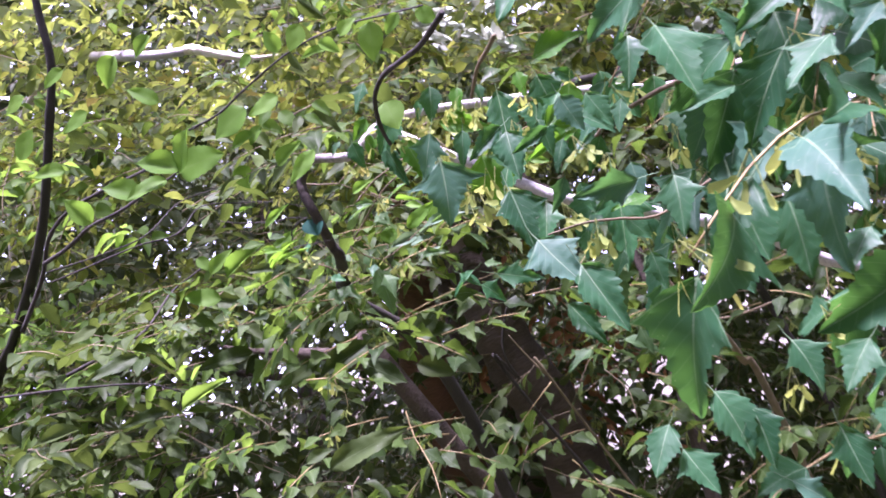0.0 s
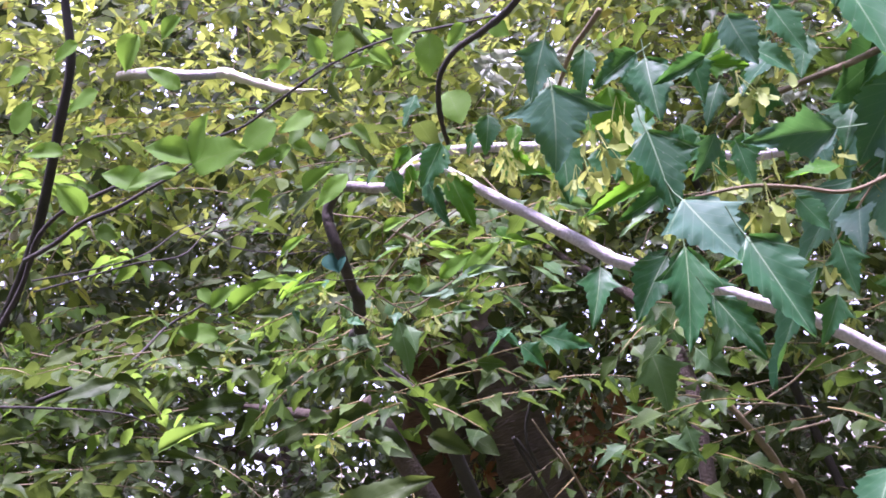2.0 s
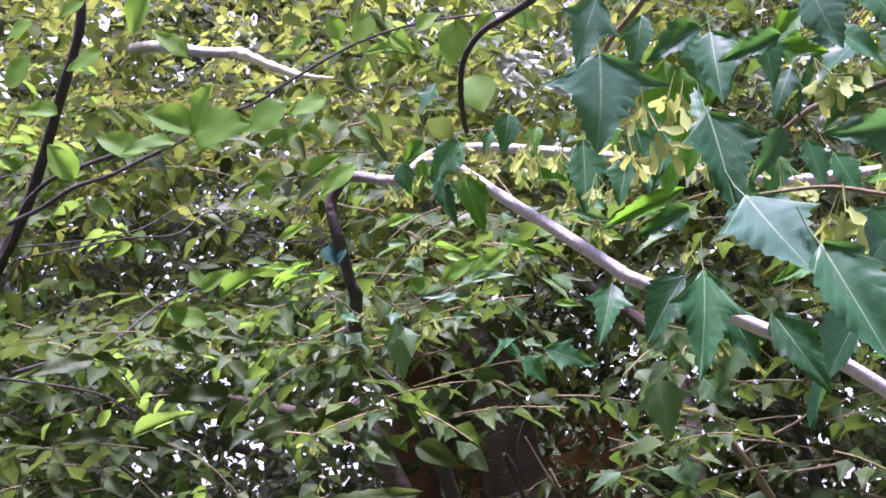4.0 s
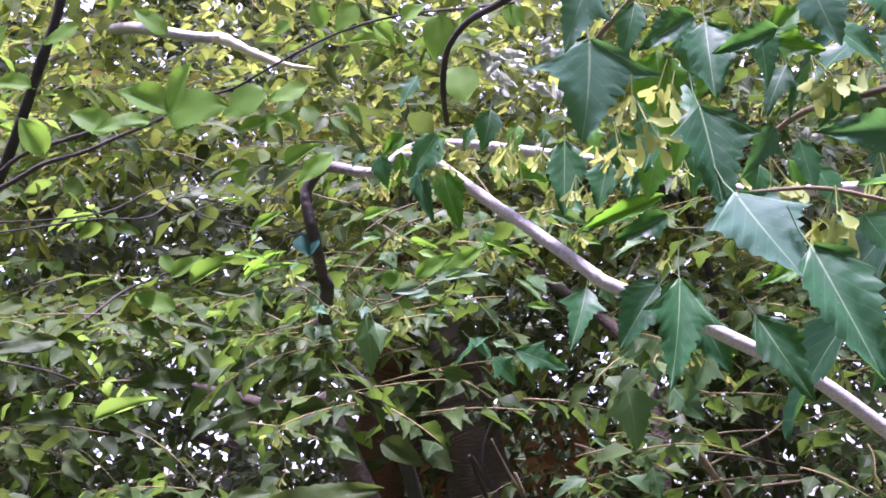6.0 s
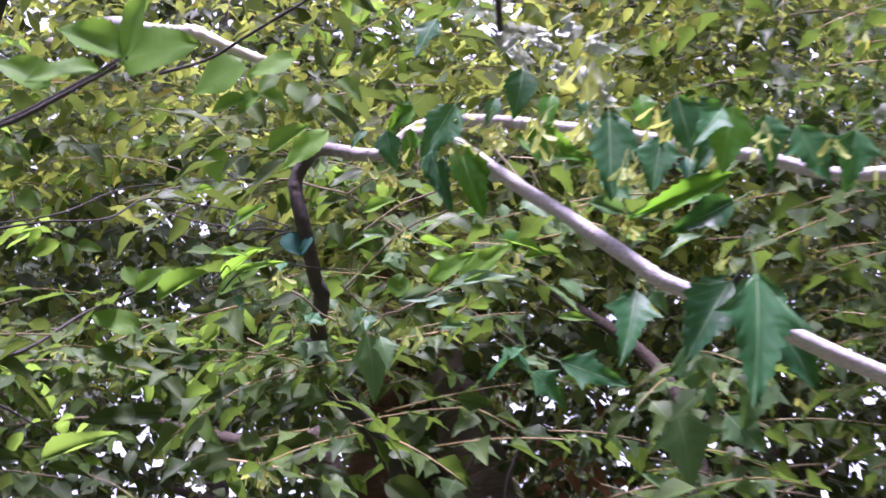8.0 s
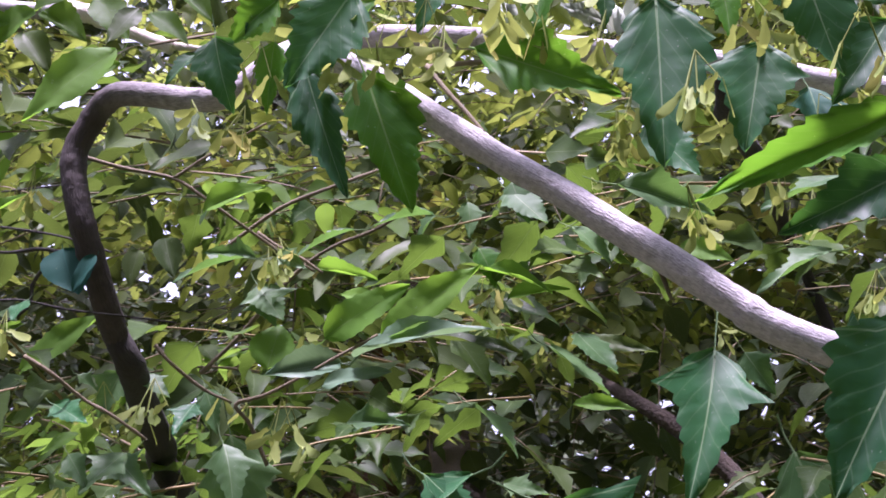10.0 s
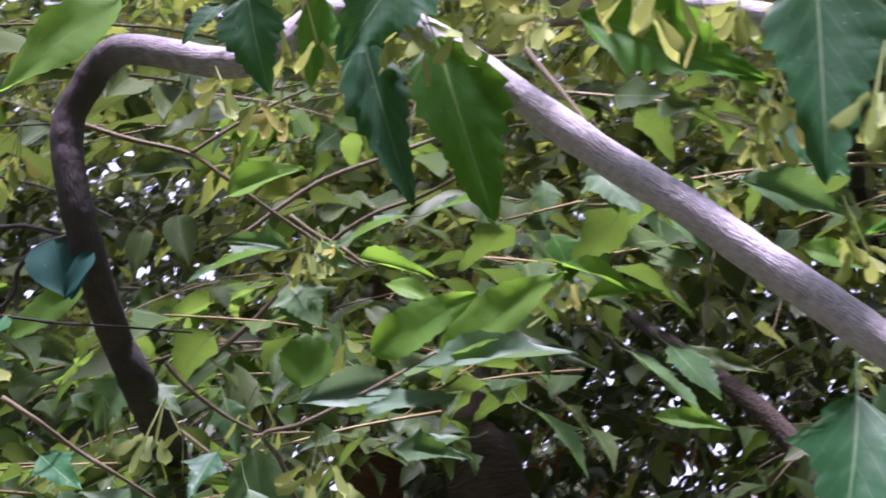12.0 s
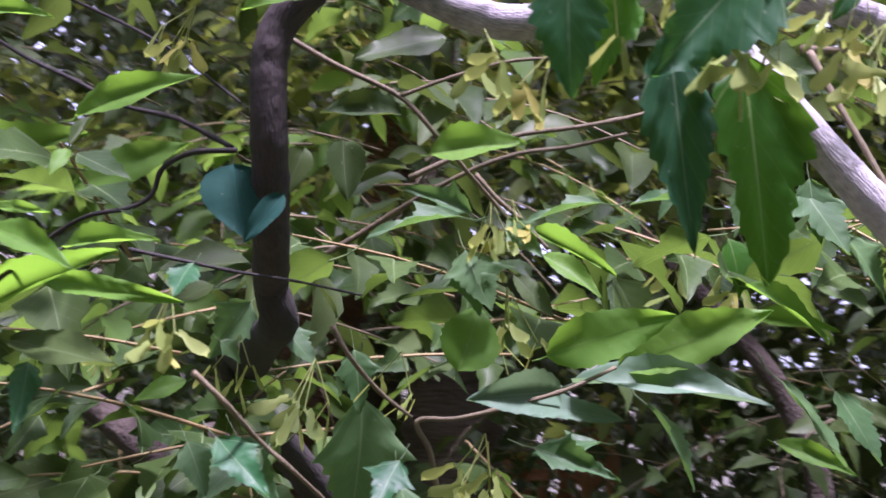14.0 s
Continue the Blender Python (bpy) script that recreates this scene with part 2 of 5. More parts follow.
def tube(points, r0, r1, sides=8, steps=6, knots=0.0, seed=0):
    """Vertices and faces of a tapered, slightly knobbly round stem along the points."""
    line = smooth_line(points, steps)
    rng = random.Random(seed)
    verts, faces, up = [], [], Vector((0.3, -0.8, 0.5))
    for i, q in enumerate(line):
        ahead = (line[min(i + 1, len(line) - 1)] - line[max(i - 1, 0)]).normalized()
        a = ahead.cross(up).normalized()
        b = ahead.cross(a)
        r = r0 + (r1 - r0) * i / (len(line) - 1)
        r *= 1 + knots * (rng.random() - 0.4) + (knots * 1.6 if rng.random() < 0.08 else 0)
        for k in range(sides):
            w = 2 * math.pi * k / sides
            rr = r * (1 + knots * 0.35 * noise.noise(q * 60 + Vector((k * 1.3, 0, 0))))
            verts.append(q + rr * (math.cos(w) * a + math.sin(w) * b))
    for i in range(len(line) - 1):
        for k in range(sides):
            j = (k + 1) % sides
            faces.append((i * sides + k, i * sides + j, (i + 1) * sides + j, (i + 1) * sides + k))
    n = len(line)
    faces.append(tuple(range(sides))[::-1])
    faces.append(tuple((n - 1) * sides + k for k in range(sides)))
    return verts, faces


def limb(name, points, r0, r1, material, parent, label="", sides=10, knots=0.1, steps=6):
    verts, faces = tube(points, r0, r1, sides, steps, knots, len(points) + int(1e4 * r0))
    base = parent.matrix_world.translation
    run, uvs = 0.0, []
    rings = len(verts) // sides
    for i in range(rings):
        if i:
            run += (verts[i * sides] - verts[(i - 1) * sides]).length
        uvs += [(run * 30, abs(2 * k / sides - 1)) for k in range(sides)]
    return part(name, mesh_of(name, [v - base for v in verts], faces, uvs), material, parent, label)


def maple_edge(lobe, body, teeth=8, depth=0.1):
    """Half widths along a three-lobed leaf with a long toothed middle lobe, before its sides are swept forward."""
    out, count = [(0.0, 0.03)], teeth * 3
    for i in range(1, count):
        v = i / count
        if v < 0.3:
            w = body * (0.5 + 0.5 * (v / 0.3) ** 0.55)
        else:
            x = (v - 0.3) / 0.7
            w = body * (1 - x) ** 0.82 * (1 - 0.3 * x * (1 - x))
        rise = min(v / 0.22, 1.0) if v < 0.24 else max(0.0, 1 - (v - 0.24) / 0.07)
        w += max(0.0, lobe - body) * rise ** 2.4
        out.append((v, w * (1 + depth * (-0.9, 0.1, 1.0)[i % 3])))
    return tuple(out) + ((1.0, 0.0),)


MAPLE_EDGE, MAPLE_BROAD, MAPLE_DEEP = maple_edge(0.52, 0.36), maple_edge(0.42, 0.4), maple_edge(0.6, 0.34)
MAPLE_PLAIN = ((0, .04), (.05, .27), (.15, .38), (.24, .52), (.3, .28), (.5, .27), (.78, .12), (1, 0))
MAPLE_SMALL = maple_edge(0.5, 0.33, 4, 0.13)
SWEPT = (MAPLE_EDGE, MAPLE_BROAD, MAPLE_DEEP, MAPLE_PLAIN, MAPLE_SMALL)


def elm_edge(rows, teeth):
    out = []
    for i in range(rows + 1):
        v = i / rows
        w = 0.5 * math.sin(math.pi * v ** 0.8) ** 0.8 * (1 - 0.25 * v) if 0 < v < 1 else 0.02 * (1 - v)
        out.append((v, w * (1 + (teeth if i % 2 else -teeth))))
    return tuple(out)


def leaf_shape(edge, seed, fold=0.25, droop=0.25, cols=2, ripple=0.03, stalk=0.35):
    """A leaf one long and about one wide: x across, y along, z out of its face; with its stalk behind the base."""
    rng = random.Random(seed)
    lean, curl = rng.uniform(-0.13, 0.13), rng.uniform(0.6, 1.4)
    left, right = rng.uniform(0.9, 1.1), rng.uniform(0.9, 1.1)
    verts, uvs, faces = [], [], []
    across = [k / cols for k in range(-cols, cols + 1)]
    forward = edge in SWEPT
    for v, w in edge:
        for u in across:
            x = u * w * (left if u < 0 else right)
            y = v + (0.36 * abs(u) * w if forward else 0)
            z = fold * abs(x) - droop * curl * v * v * 0.5 + ripple * math.sin(9 * v + 5 * u + seed) * abs(u)
            verts.append((x + lean * v * v, y, z))
            uvs.append((0.5 + x, v))
    n = len(across)
    for i in range(len(edge) - 1):
        for k in range(n - 1):
            a = i * n + k
            faces.append((a, a + 1, a + n + 1, a + n))
    if stalk:
        s, r = len(verts), 0.011
        for y, z in ((0.06, 0.0), (-stalk * 0.5, -0.05), (-stalk, -0.01)):
            for k in range(3):
                w = 2 * math.pi * k / 3
                verts.append((r * math.cos(w), y, z + r * math.sin(w)))
                uvs.append((0.5, 0.0))
        for i in range(2):
            for k in range(3):
                j = (k + 1) % 3
                faces.append((s + i * 3 + k, s + i * 3 + j, s + i * 3 + 3 + j, s + i * 3 + 3 + k))
    return np.array(verts), faces, uvs


def leaf_set(name, edge, material, count, **how):
    out = []
    for i in range(count):
        v, f, u = leaf_shape(edge, i + 1, fold=0.1 + 0.12 * (i % 4), droop=0.1 + 0.15 * (i % 3), **how)
        me = mesh_of(name, v, f, u)
        me.materials.append(material)
        out.append(me)
    return out


MAPLE_MESHES = [m for e in (MAPLE_BROAD, MAPLE_EDGE, MAPLE_DEEP) for m in leaf_set("maple_leaf", e, MAPLE, 2)]
SHEEN_MESHES = [m for e in (MAPLE_BROAD, MAPLE_EDGE, MAPLE_DEEP) for m in leaf_set("sheen_maple_leaf", e, MAPLE_SHEEN, 2)]
BACKLIT_MESHES = leaf_set("backlit_maple_leaf", MAPLE_BROAD, MAPLE_BACKLIT, 3) + leaf_set("backlit_maple_leaf", MAPLE_EDGE, MAPLE_BACKLIT, 3)
MID_MESHES = leaf_set("mid_maple_leaf", MAPLE_EDGE, MAPLE_MID, 3) + leaf_set("mid_maple_leaf", MAPLE_DEEP, MAPLE_MID, 3)
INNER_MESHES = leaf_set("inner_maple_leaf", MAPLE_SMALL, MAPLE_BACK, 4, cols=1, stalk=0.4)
ELM_MESHES = {ELM_LIGHT: leaf_set("elm_leaf_light", elm_edge(18, 0.045), ELM_LIGHT, 5, stalk=0.12),
              ELM_TOPLIT: leaf_set("elm_leaf_toplit", elm_edge(18, 0.045), ELM_TOPLIT, 5, stalk=0.12),
              ELM_SUN: leaf_set("elm_leaf_sunlit", elm_edge(18, 0.045), ELM_SUN, 5, stalk=0.12),
              ELM_SHEEN: leaf_set("elm_leaf_sheen", elm_edge(18, 0.045), ELM_SHEEN, 5, stalk=0.12),
              ELM_TEAL: leaf_set("elm_leaf_teal", elm_edge(18, 0.02), ELM_TEAL, 5, stalk=0.12),
              ELM_DARK: leaf_set("elm_leaf", elm_edge(18, 0.045), ELM_DARK, 5, stalk=0.12)}
CURLED_MESHES = leaf_set("curled_leaf", elm_edge(14, 0.12), SILVER_LEAF, 3, ripple=0.4, stalk=0.1)
ORDER = [0]


def leaf_pose(base, tip, width, roll, face=(0.05, -1, 0.45)):
    """The pose of a unit leaf from its base to its tip, its upper face turned as nearly to face as it can be."""
    base, tip = Vector(base), Vector(tip)
    y = tip - base
    size = y.length
    y.normalize()
    z = Vector(face)
    z = (z - y * z.dot(y)).normalized()
    z.rotate(Matrix.Rotation(radians(roll), 3, y))
    x = y.cross(z)
    return Matrix.Translation(base) @ Matrix((x, y, z)).transposed().to_4x4() @ Matrix.Diagonal((size * width, size, size, 1))


def hang(name, mesh, tree, m):
    ob = new(name, mesh)
    ob.parent = tree
    ob.matrix_basis = Matrix.Translation(-tree.matrix_world.translation) @ m
    return ob


def maple_leaf(base, tip, width, roll, meshes=None):
    ORDER[0] += 1
    hang("leaf", (meshes or MAPLE_MESHES)[ORDER[0] % 6], maple, leaf_pose(base, tip, width, roll, (0.05, -0.8, 0.65)))


FORMS = {"broad": MAPLE_BROAD, "lobed": MAPLE_EDGE, "deep": MAPLE_DEEP}
FACING_MESHES = {}


def facing_leaf(base, tip, width, roll, form, material):
    """A large leaf of the maple that shows its whole face."""
    ORDER[0] += 1
    key = (form, material.name, ORDER[0] % 3)
    if key not in FACING_MESHES:
        v, f, u = leaf_shape(FORMS[form], 5 + ORDER[0], fold=0.16 + 0.05 * key[2], droop=0.12 + 0.1 * key[2], cols=3, ripple=0.035)
        FACING_MESHES[key] = mesh_of("maple_leaf", v, f, u)
        FACING_MESHES[key].materials.append(material)
    hang("leaf", FACING_MESHES[key], maple, leaf_pose(base, tip, width, roll, (0.05, -1, 0.12)))


def curled_leaf(base, tip, width, roll):
    ORDER[0] += 1
    tagged(hang("leaf", CURLED_MESHES[ORDER[0] % 3], maple, leaf_pose(base, tip, width, roll)), "pale curled leaf")


def elm_leaf(base, tip, width, roll, material):
    ORDER[0] += 1
    hang("leaf", ELM_MESHES[material][ORDER[0] % 5], elm, leaf_pose(base, tip, width * 1.05, roll))


def samara_bunch(seed, pairs=4):
    """Winged maple keys hanging in pairs from thin stalks, about 4 cm in all."""
    rng = random.Random(seed)
    verts, faces, uvs = [], [], []
    for i in range(pairs):
        root = Vector((rng.uniform(-.012, .012), rng.uniform(-.012, .012), rng.uniform(-.022, -.006)))
        turn = Euler((rng.uniform(-.5, .5), rng.uniform(-.5, .5), rng.uniform(0, 6.3))).to_matrix()
        for side in (-1, 1):
            s = len(verts)
            for v, w in ((0, .0016), (.18, .0028), (.3, .002), (.55, .0042), (.8, .0052), (.95, .0036), (1, .001)):
                d = 0.021 * v
                for u in (-1, 0, 1):
                    q = Vector((side * (0.002 + d * 0.5) + u * w * 0.8, u * w * 0.35, -d * 0.86 + 0.002 * abs(u)))
                    verts.append(root + turn @ q)
                    uvs.append((0.5 + u * .3, v))
            for r in range(6):
                for c in range(2):
                    a = s + r * 3 + c
                    faces.append((a, a + 1, a + 4, a + 3))
        s = len(verts)
        for q in (Vector((0, 0, .012)), root):
            for k in range(3):
                verts.append(q + 0.0005 * Vector((math.cos(2.1 * k), math.sin(2.1 * k), 0)))
                uvs.append((0.5, 0))
        for k in range(3):
            j = (k + 1) % 3
            faces.append((s + k, s + j, s + 3 + j, s + 3 + k))
    return np.array([tuple(v) for v in verts]), faces, uvs


SAMARA_MESHES = []
for i in range(5):
    v, f, u = samara_bunch(i + 1, 3 + i % 3)
    me = mesh_of("samara", v, f, u)
    me.materials.append(SAMARA)
    SAMARA_MESHES.append(me)


def samara(place, size):
    ORDER[0] += 1
    turn = pose(*place, ORDER[0] * 23 % 40 - 20, ORDER[0] * 37 % 50 - 25, ORDER[0] * 61 % 360)
    hang("samara", SAMARA_MESHES[ORDER[0] % 5], maple, turn @ Matrix.Diagonal((size, size, size, 1)))


# ---- the ground and the pale wall that closes the place behind the trees ----
def ground_sheet():
    bm = bmesh.new()
    xs = [-3000, -300, -60, -20] + [-12 + i for i in range(25)] + [20, 60, 300, 3000]
    ys = [-3000, -300, -60, -20] + [-10 + i for i in range(33)] + [30, 60, 300, 3000]
    rows = []
    for y in ys:
        rows.append([bm.verts.new((x, y, 0.05 * noise.noise((x * .5, y * .5, 0)) if abs(x) < 15 and abs(y) < 25 else 0)) for x in xs])
    for a, b in zip(rows, rows[1:]):
        for i in range(len(xs) - 1):
            bm.faces.new((a[i], a[i + 1], b[i + 1], b[i]))
    me = bpy.data.meshes.new("ground")
    bm.to_mesh(me)
    bm.free()
    return tagged(part("ground", me, SOIL), "patchy grass and bare soil under the trees", "ground", kind="structure")


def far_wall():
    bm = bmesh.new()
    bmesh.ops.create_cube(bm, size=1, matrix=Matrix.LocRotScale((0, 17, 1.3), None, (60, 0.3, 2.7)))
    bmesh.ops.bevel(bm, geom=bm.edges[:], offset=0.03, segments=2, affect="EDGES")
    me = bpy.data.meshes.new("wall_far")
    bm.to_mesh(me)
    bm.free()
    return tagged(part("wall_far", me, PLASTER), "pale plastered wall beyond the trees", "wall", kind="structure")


ground_sheet()
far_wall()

# ---- the trees: stems and limbs ----
maple = thing("maple_tree", (1.05, 2.15, 0), "maple with arching pale limbs, lobed dark green leaves and winged seeds", "tree")
elm = thing("elm_sapling", (-0.9, 2.35, 0), "slender sapling with thin dark stems and light green ovate leaves", "tree")

# the stem that rises behind, bends over at an elbow and runs on as the pale limb
# Shade on the trunk and lower stem is put into their dark bark.
limb("trunk", [(0.120, 2.700, 0.020), (0.090, 2.650, 0.900), (-0.020, 2.420, 1.750), (-0.137, 2.270, 1.958), (-0.129, 2.170, 1.975), (-0.121, 2.090, 1.986), (-0.115, 2.040, 1.993), (-0.120, 2.030, 2.005)], 0.012, 0.0064, DARK_BARK, maple, "dark brown trunk", 14, 0.06)
limb("stem", [(-0.115, 2.040, 1.993), (-0.120, 2.030, 2.005), (-0.122, 2.013, 2.018), (-0.125, 2.000, 2.034), (-0.129, 1.992, 2.051), (-0.133, 1.990, 2.068), (-0.135, 1.990, 2.081), (-0.134, 1.990, 2.092), (-0.128, 1.988, 2.102), (-0.122, 1.985, 2.110), (-0.113, 1.980, 2.114), (-0.101, 1.975, 2.112), (-0.088, 1.970, 2.108), (-0.075, 1.966, 2.104), (-0.062, 1.962, 2.102), (-0.050, 1.960, 2.105), (-0.041, 1.960, 2.113), (-0.031, 1.962, 2.122), (-0.017, 1.966, 2.131), (0.003, 1.970, 2.136), (0.030, 1.973, 2.137), (0.063, 1.974, 2.135)], 0.0066, 0.0056, STEM_BARK, maple, "brown stem, coloured lighter past a sharp elbow where light falls", 14, 0.04)
limb("limb", [(-0.031, 1.962, 2.122), (-0.012, 1.955, 2.119), (0.010, 1.948, 2.107), (0.030, 1.944, 2.091), (0.053, 1.939, 2.072), (0.075, 1.934, 2.054), (0.099, 1.930, 2.037), (0.121, 1.926, 2.019), (0.144, 1.922, 2.001), (0.165, 1.919, 1.984), (0.185, 1.917, 1.970), (0.251, 1.918, 1.942), (0.315, 1.922, 1.911), (0.385, 1.935, 1.880), (0.473, 1.960, 1.821), (0.590, 2.000, 1.728), (0.980, 2.050, 1.200), (1.050, 2.150, 0.020)], 0.0054, 0.0085, PALE_BARK, maple, "pale speckled grey limb", 16, 0.05)
limb("limb", [(0.063, 1.974, 2.135), (0.109, 1.975, 2.129), (0.150, 1.976, 2.123), (0.188, 1.977, 2.118), (0.226, 1.988, 2.114), (0.291, 1.990, 2.103), (0.359, 1.988, 2.085), (0.456, 1.986, 2.089), (0.577, 1.986, 2.090), (0.698, 1.997, 2.035), (0.764, 2.022, 1.868), (1.050, 2.100, 1.000), (1.060, 2.200, 0.020)], 0.0055, 0.007, PALE_BARK, maple, "pale upper limb", 14, 0.06)
limb("branch", [(1.050, 2.150, 0.020), (1.000, 2.050, 0.900), (0.753, 1.680, 1.517), (0.481, 1.211, 1.790), (0.368, 0.999, 1.883), (0.319, 0.845, 1.900)], 0.016, 0.003, PALE_BARK, maple, "limb that reaches out towards the open side", 10, 0.08)
limb("branch", [(0.183, 1.986, 2.127), (0.186, 1.998, 2.111), (0.198, 2.058, 2.121), (0.273, 2.329, 2.201), (0.382, 2.722, 2.271), (0.473, 2.934, 2.212), (0.750, 2.700, 1.000), (1.000, 2.300, 0.020)], 0.0055, 0.008, DARK_BARK, maple, "dark shaded branch", 10, 0.1)
limb("twig", [(0.039, 1.958, 2.114), (0.047, 1.950, 2.099), (0.057, 1.942, 2.083), (0.065, 1.934, 2.069)], 0.0013, 0.00078, TWIG_BARK, maple, "", 6, 0.15)
limb("twig", [(0.039, 1.967, 2.117), (0.054, 1.972, 2.121), (0.074, 1.976, 2.124)], 0.0016, 0.00096, TWIG_BARK, maple, "", 6, 0.15)
limb("twig", [(-0.136, 2.002, 2.092), (-0.114, 2.003, 2.085), (-0.089, 2.004, 2.079), (-0.074, 2.005, 2.069), (-0.058, 2.017, 2.059), (-0.040, 2.038, 2.050), (-0.024, 2.050, 2.043)], 0.0011, 0.00066, TWIG_BARK, maple, "", 6, 0.15)
limb("twig", [(-0.089, 2.004, 2.079), (-0.073, 2.002, 2.089), (-0.056, 2.000, 2.098), (-0.041, 1.990, 2.101)], 0.0009, 0.00054, TWIG_BARK, maple, "", 6, 0.15)
limb("twig", [(-0.078, 2.067, 2.060), (-0.059, 2.065, 2.074), (-0.041, 2.063, 2.085), (-0.014, 2.062, 2.095), (0.010, 2.070, 2.107), (0.031, 2.078, 2.120)], 0.0013, 0.00078, TWIG_BARK, maple, "", 6, 0.15)
limb("twig", [(0.136, 1.934, 2.006), (0.138, 1.930, 2.000), (0.139, 1.926, 1.993), (0.140, 1.922, 1.987)], 0.0014, 0.00084, TWIG_BARK, maple, "", 6, 0.15)
limb("twig", [(0.207, 0.964, 1.822), (0.175, 0.956, 1.810), (0.153, 0.951, 1.813), (0.135, 0.947, 1.815), (0.115, 0.948, 1.814)], 0.0009, 0.0006, TWIG_BARK, maple, "", 6, 0.15)
limb("twig", [(-0.043, 2.026, 1.939), (-0.051, 2.023, 1.958), (-0.058, 2.021, 1.968), (-0.044, 2.020, 1.972), (-0.027, 2.019, 1.980), (-0.008, 2.018, 1.990), (0.010, 2.026, 2.002)], 0.0012, 0.00072, TWIG_BARK, maple, "", 6, 0.15)
limb("twig", [(-0.116, 2.204, 2.025), (-0.092, 2.201, 2.047), (-0.069, 2.188, 2.068), (-0.046, 2.175, 2.086), (-0.026, 2.173, 2.098), (-0.003, 2.171, 2.106), (0.021, 2.160, 2.116)], 0.0016, 0.00096, TWIG_BARK, maple, "", 6, 0.15)
limb("twig", [(-0.131, 1.929, 1.972), (-0.120, 1.931, 1.965), (-0.109, 1.942, 1.956), (-0.097, 1.943, 1.949), (-0.084, 1.955, 1.940)], 0.0011, 0.00066, TWIG_BARK, maple, "", 6, 0.15)
limb("twig", [(-0.095, 2.007, 1.995), (-0.087, 2.008, 1.986), (-0.074, 2.020, 1.976), (-0.060, 2.021, 1.969)], 0.0011, 0.00066, TWIG_BARK, maple, "", 6, 0.15)
limb("twig", [(-0.054, 2.047, 2.064), (-0.044, 2.048, 2.057), (-0.031, 2.049, 2.050), (-0.020, 2.050, 2.042)], 0.0011, 0.00066, TWIG_BARK, maple, "", 6, 0.15)
limb("twig", [(0.095, 1.231, 2.031), (0.073, 1.270, 2.023), (0.055, 1.313, 2.027), (0.036, 1.342, 2.027), (0.024, 1.357, 2.017), (0.020, 1.372, 2.004), (0.020, 1.394, 1.992), (0.022, 1.422, 1.986)], 0.0025, 0.0017, DARK_BARK, maple, "bare curved twig", 8, 0.12)
limb("twig", [(0.130, 1.272, 2.015), (0.121, 1.287, 2.008), (0.111, 1.303, 2.001), (0.101, 1.334, 1.987)], 0.002, 0.0014, TWIG_BARK, maple, "bare curved twig", 8, 0.12)
limb("twig", [(0.243, 1.104, 1.910), (0.232, 1.125, 1.911), (0.221, 1.140, 1.912), (0.206, 1.141, 1.908), (0.185, 1.142, 1.902), (0.173, 1.158, 1.896)], 0.0019, 0.0013, TWIG_BARK, maple, "bare curved twig", 8, 0.12)
limb("stem", [(-0.467, 2.272, 2.744), (-0.506, 2.295, 2.603), (-0.515, 2.306, 2.538), (-0.518, 2.320, 2.452), (-0.552, 2.352, 2.368), (-0.590, 2.398, 2.296), (-0.633, 2.445, 2.222), (-0.697, 2.503, 2.141), (-0.765, 2.559, 2.068), (-0.817, 2.609, 2.029), (-0.899, 2.670, 1.920), (-1.030, 2.762, 1.612), (-0.950, 2.600, 0.800), (-0.900, 2.350, 0.020)], 0.0054, 0.0117, DARK_BARK, elm, "thin dark stem", 10, 0.1)
limb("branch", [(-0.572, 2.082, 2.011), (-0.522, 2.060, 2.071), (-0.491, 2.030, 2.116), (-0.451, 2.010, 2.141), (-0.394, 1.977, 2.147), (-0.294, 1.836, 2.125), (-0.232, 1.741, 2.111)], 0.0036, 0.0015, DARK_BARK, elm, "", 7, 0.15)
limb("branch", [(-0.450, 1.862, 2.051), (-0.404, 1.823, 2.055), (-0.365, 1.798, 2.067), (-0.316, 1.756, 2.066), (-0.270, 1.716, 2.070), (-0.231, 1.673, 2.069), (-0.211, 1.647, 2.069)], 0.0027, 0.0012, DARK_BARK, elm, "", 7, 0.15)
limb("branch", [(-0.271, 2.033, 2.211), (-0.223, 2.015, 2.217), (-0.183, 1.996, 2.232), (-0.115, 1.939, 2.245), (-0.063, 1.886, 2.243), (-0.014, 1.836, 2.233), (0.041, 1.762, 2.208), (0.081, 1.707, 2.190)], 0.0017, 0.0011, DARK_BARK, elm, "", 7, 0.15)
limb("branch", [(-0.538, 2.146, 2.079), (-0.471, 2.145, 2.088), (-0.403, 2.144, 2.097), (-0.343, 2.144, 2.099), (-0.322, 2.236, 2.147), (-0.259, 2.218, 2.133), (-0.205, 2.190, 2.115), (-0.158, 2.144, 2.088)], 0.0013, 0.0007, DARK_BARK, elm, "", 7, 0.15)
limb("branch", [(-0.549, 2.174, 2.100), (-0.466, 2.173, 2.104), (-0.397, 2.172, 2.114), (-0.359, 2.273, 2.170), (-0.281, 2.262, 2.173), (-0.210, 2.233, 2.167)], 0.0012, 0.0006, DARK_BARK, elm, "", 7, 0.15)
limb("branch", [(-0.601, 2.310, 1.961), (-0.513, 2.307, 1.982), (-0.467, 2.321, 2.000), (-0.455, 2.491, 2.072), (-0.407, 2.497, 2.095), (-0.367, 2.504, 2.115)], 0.0030, 0.0012, DARK_BARK, elm, "", 7, 0.15)
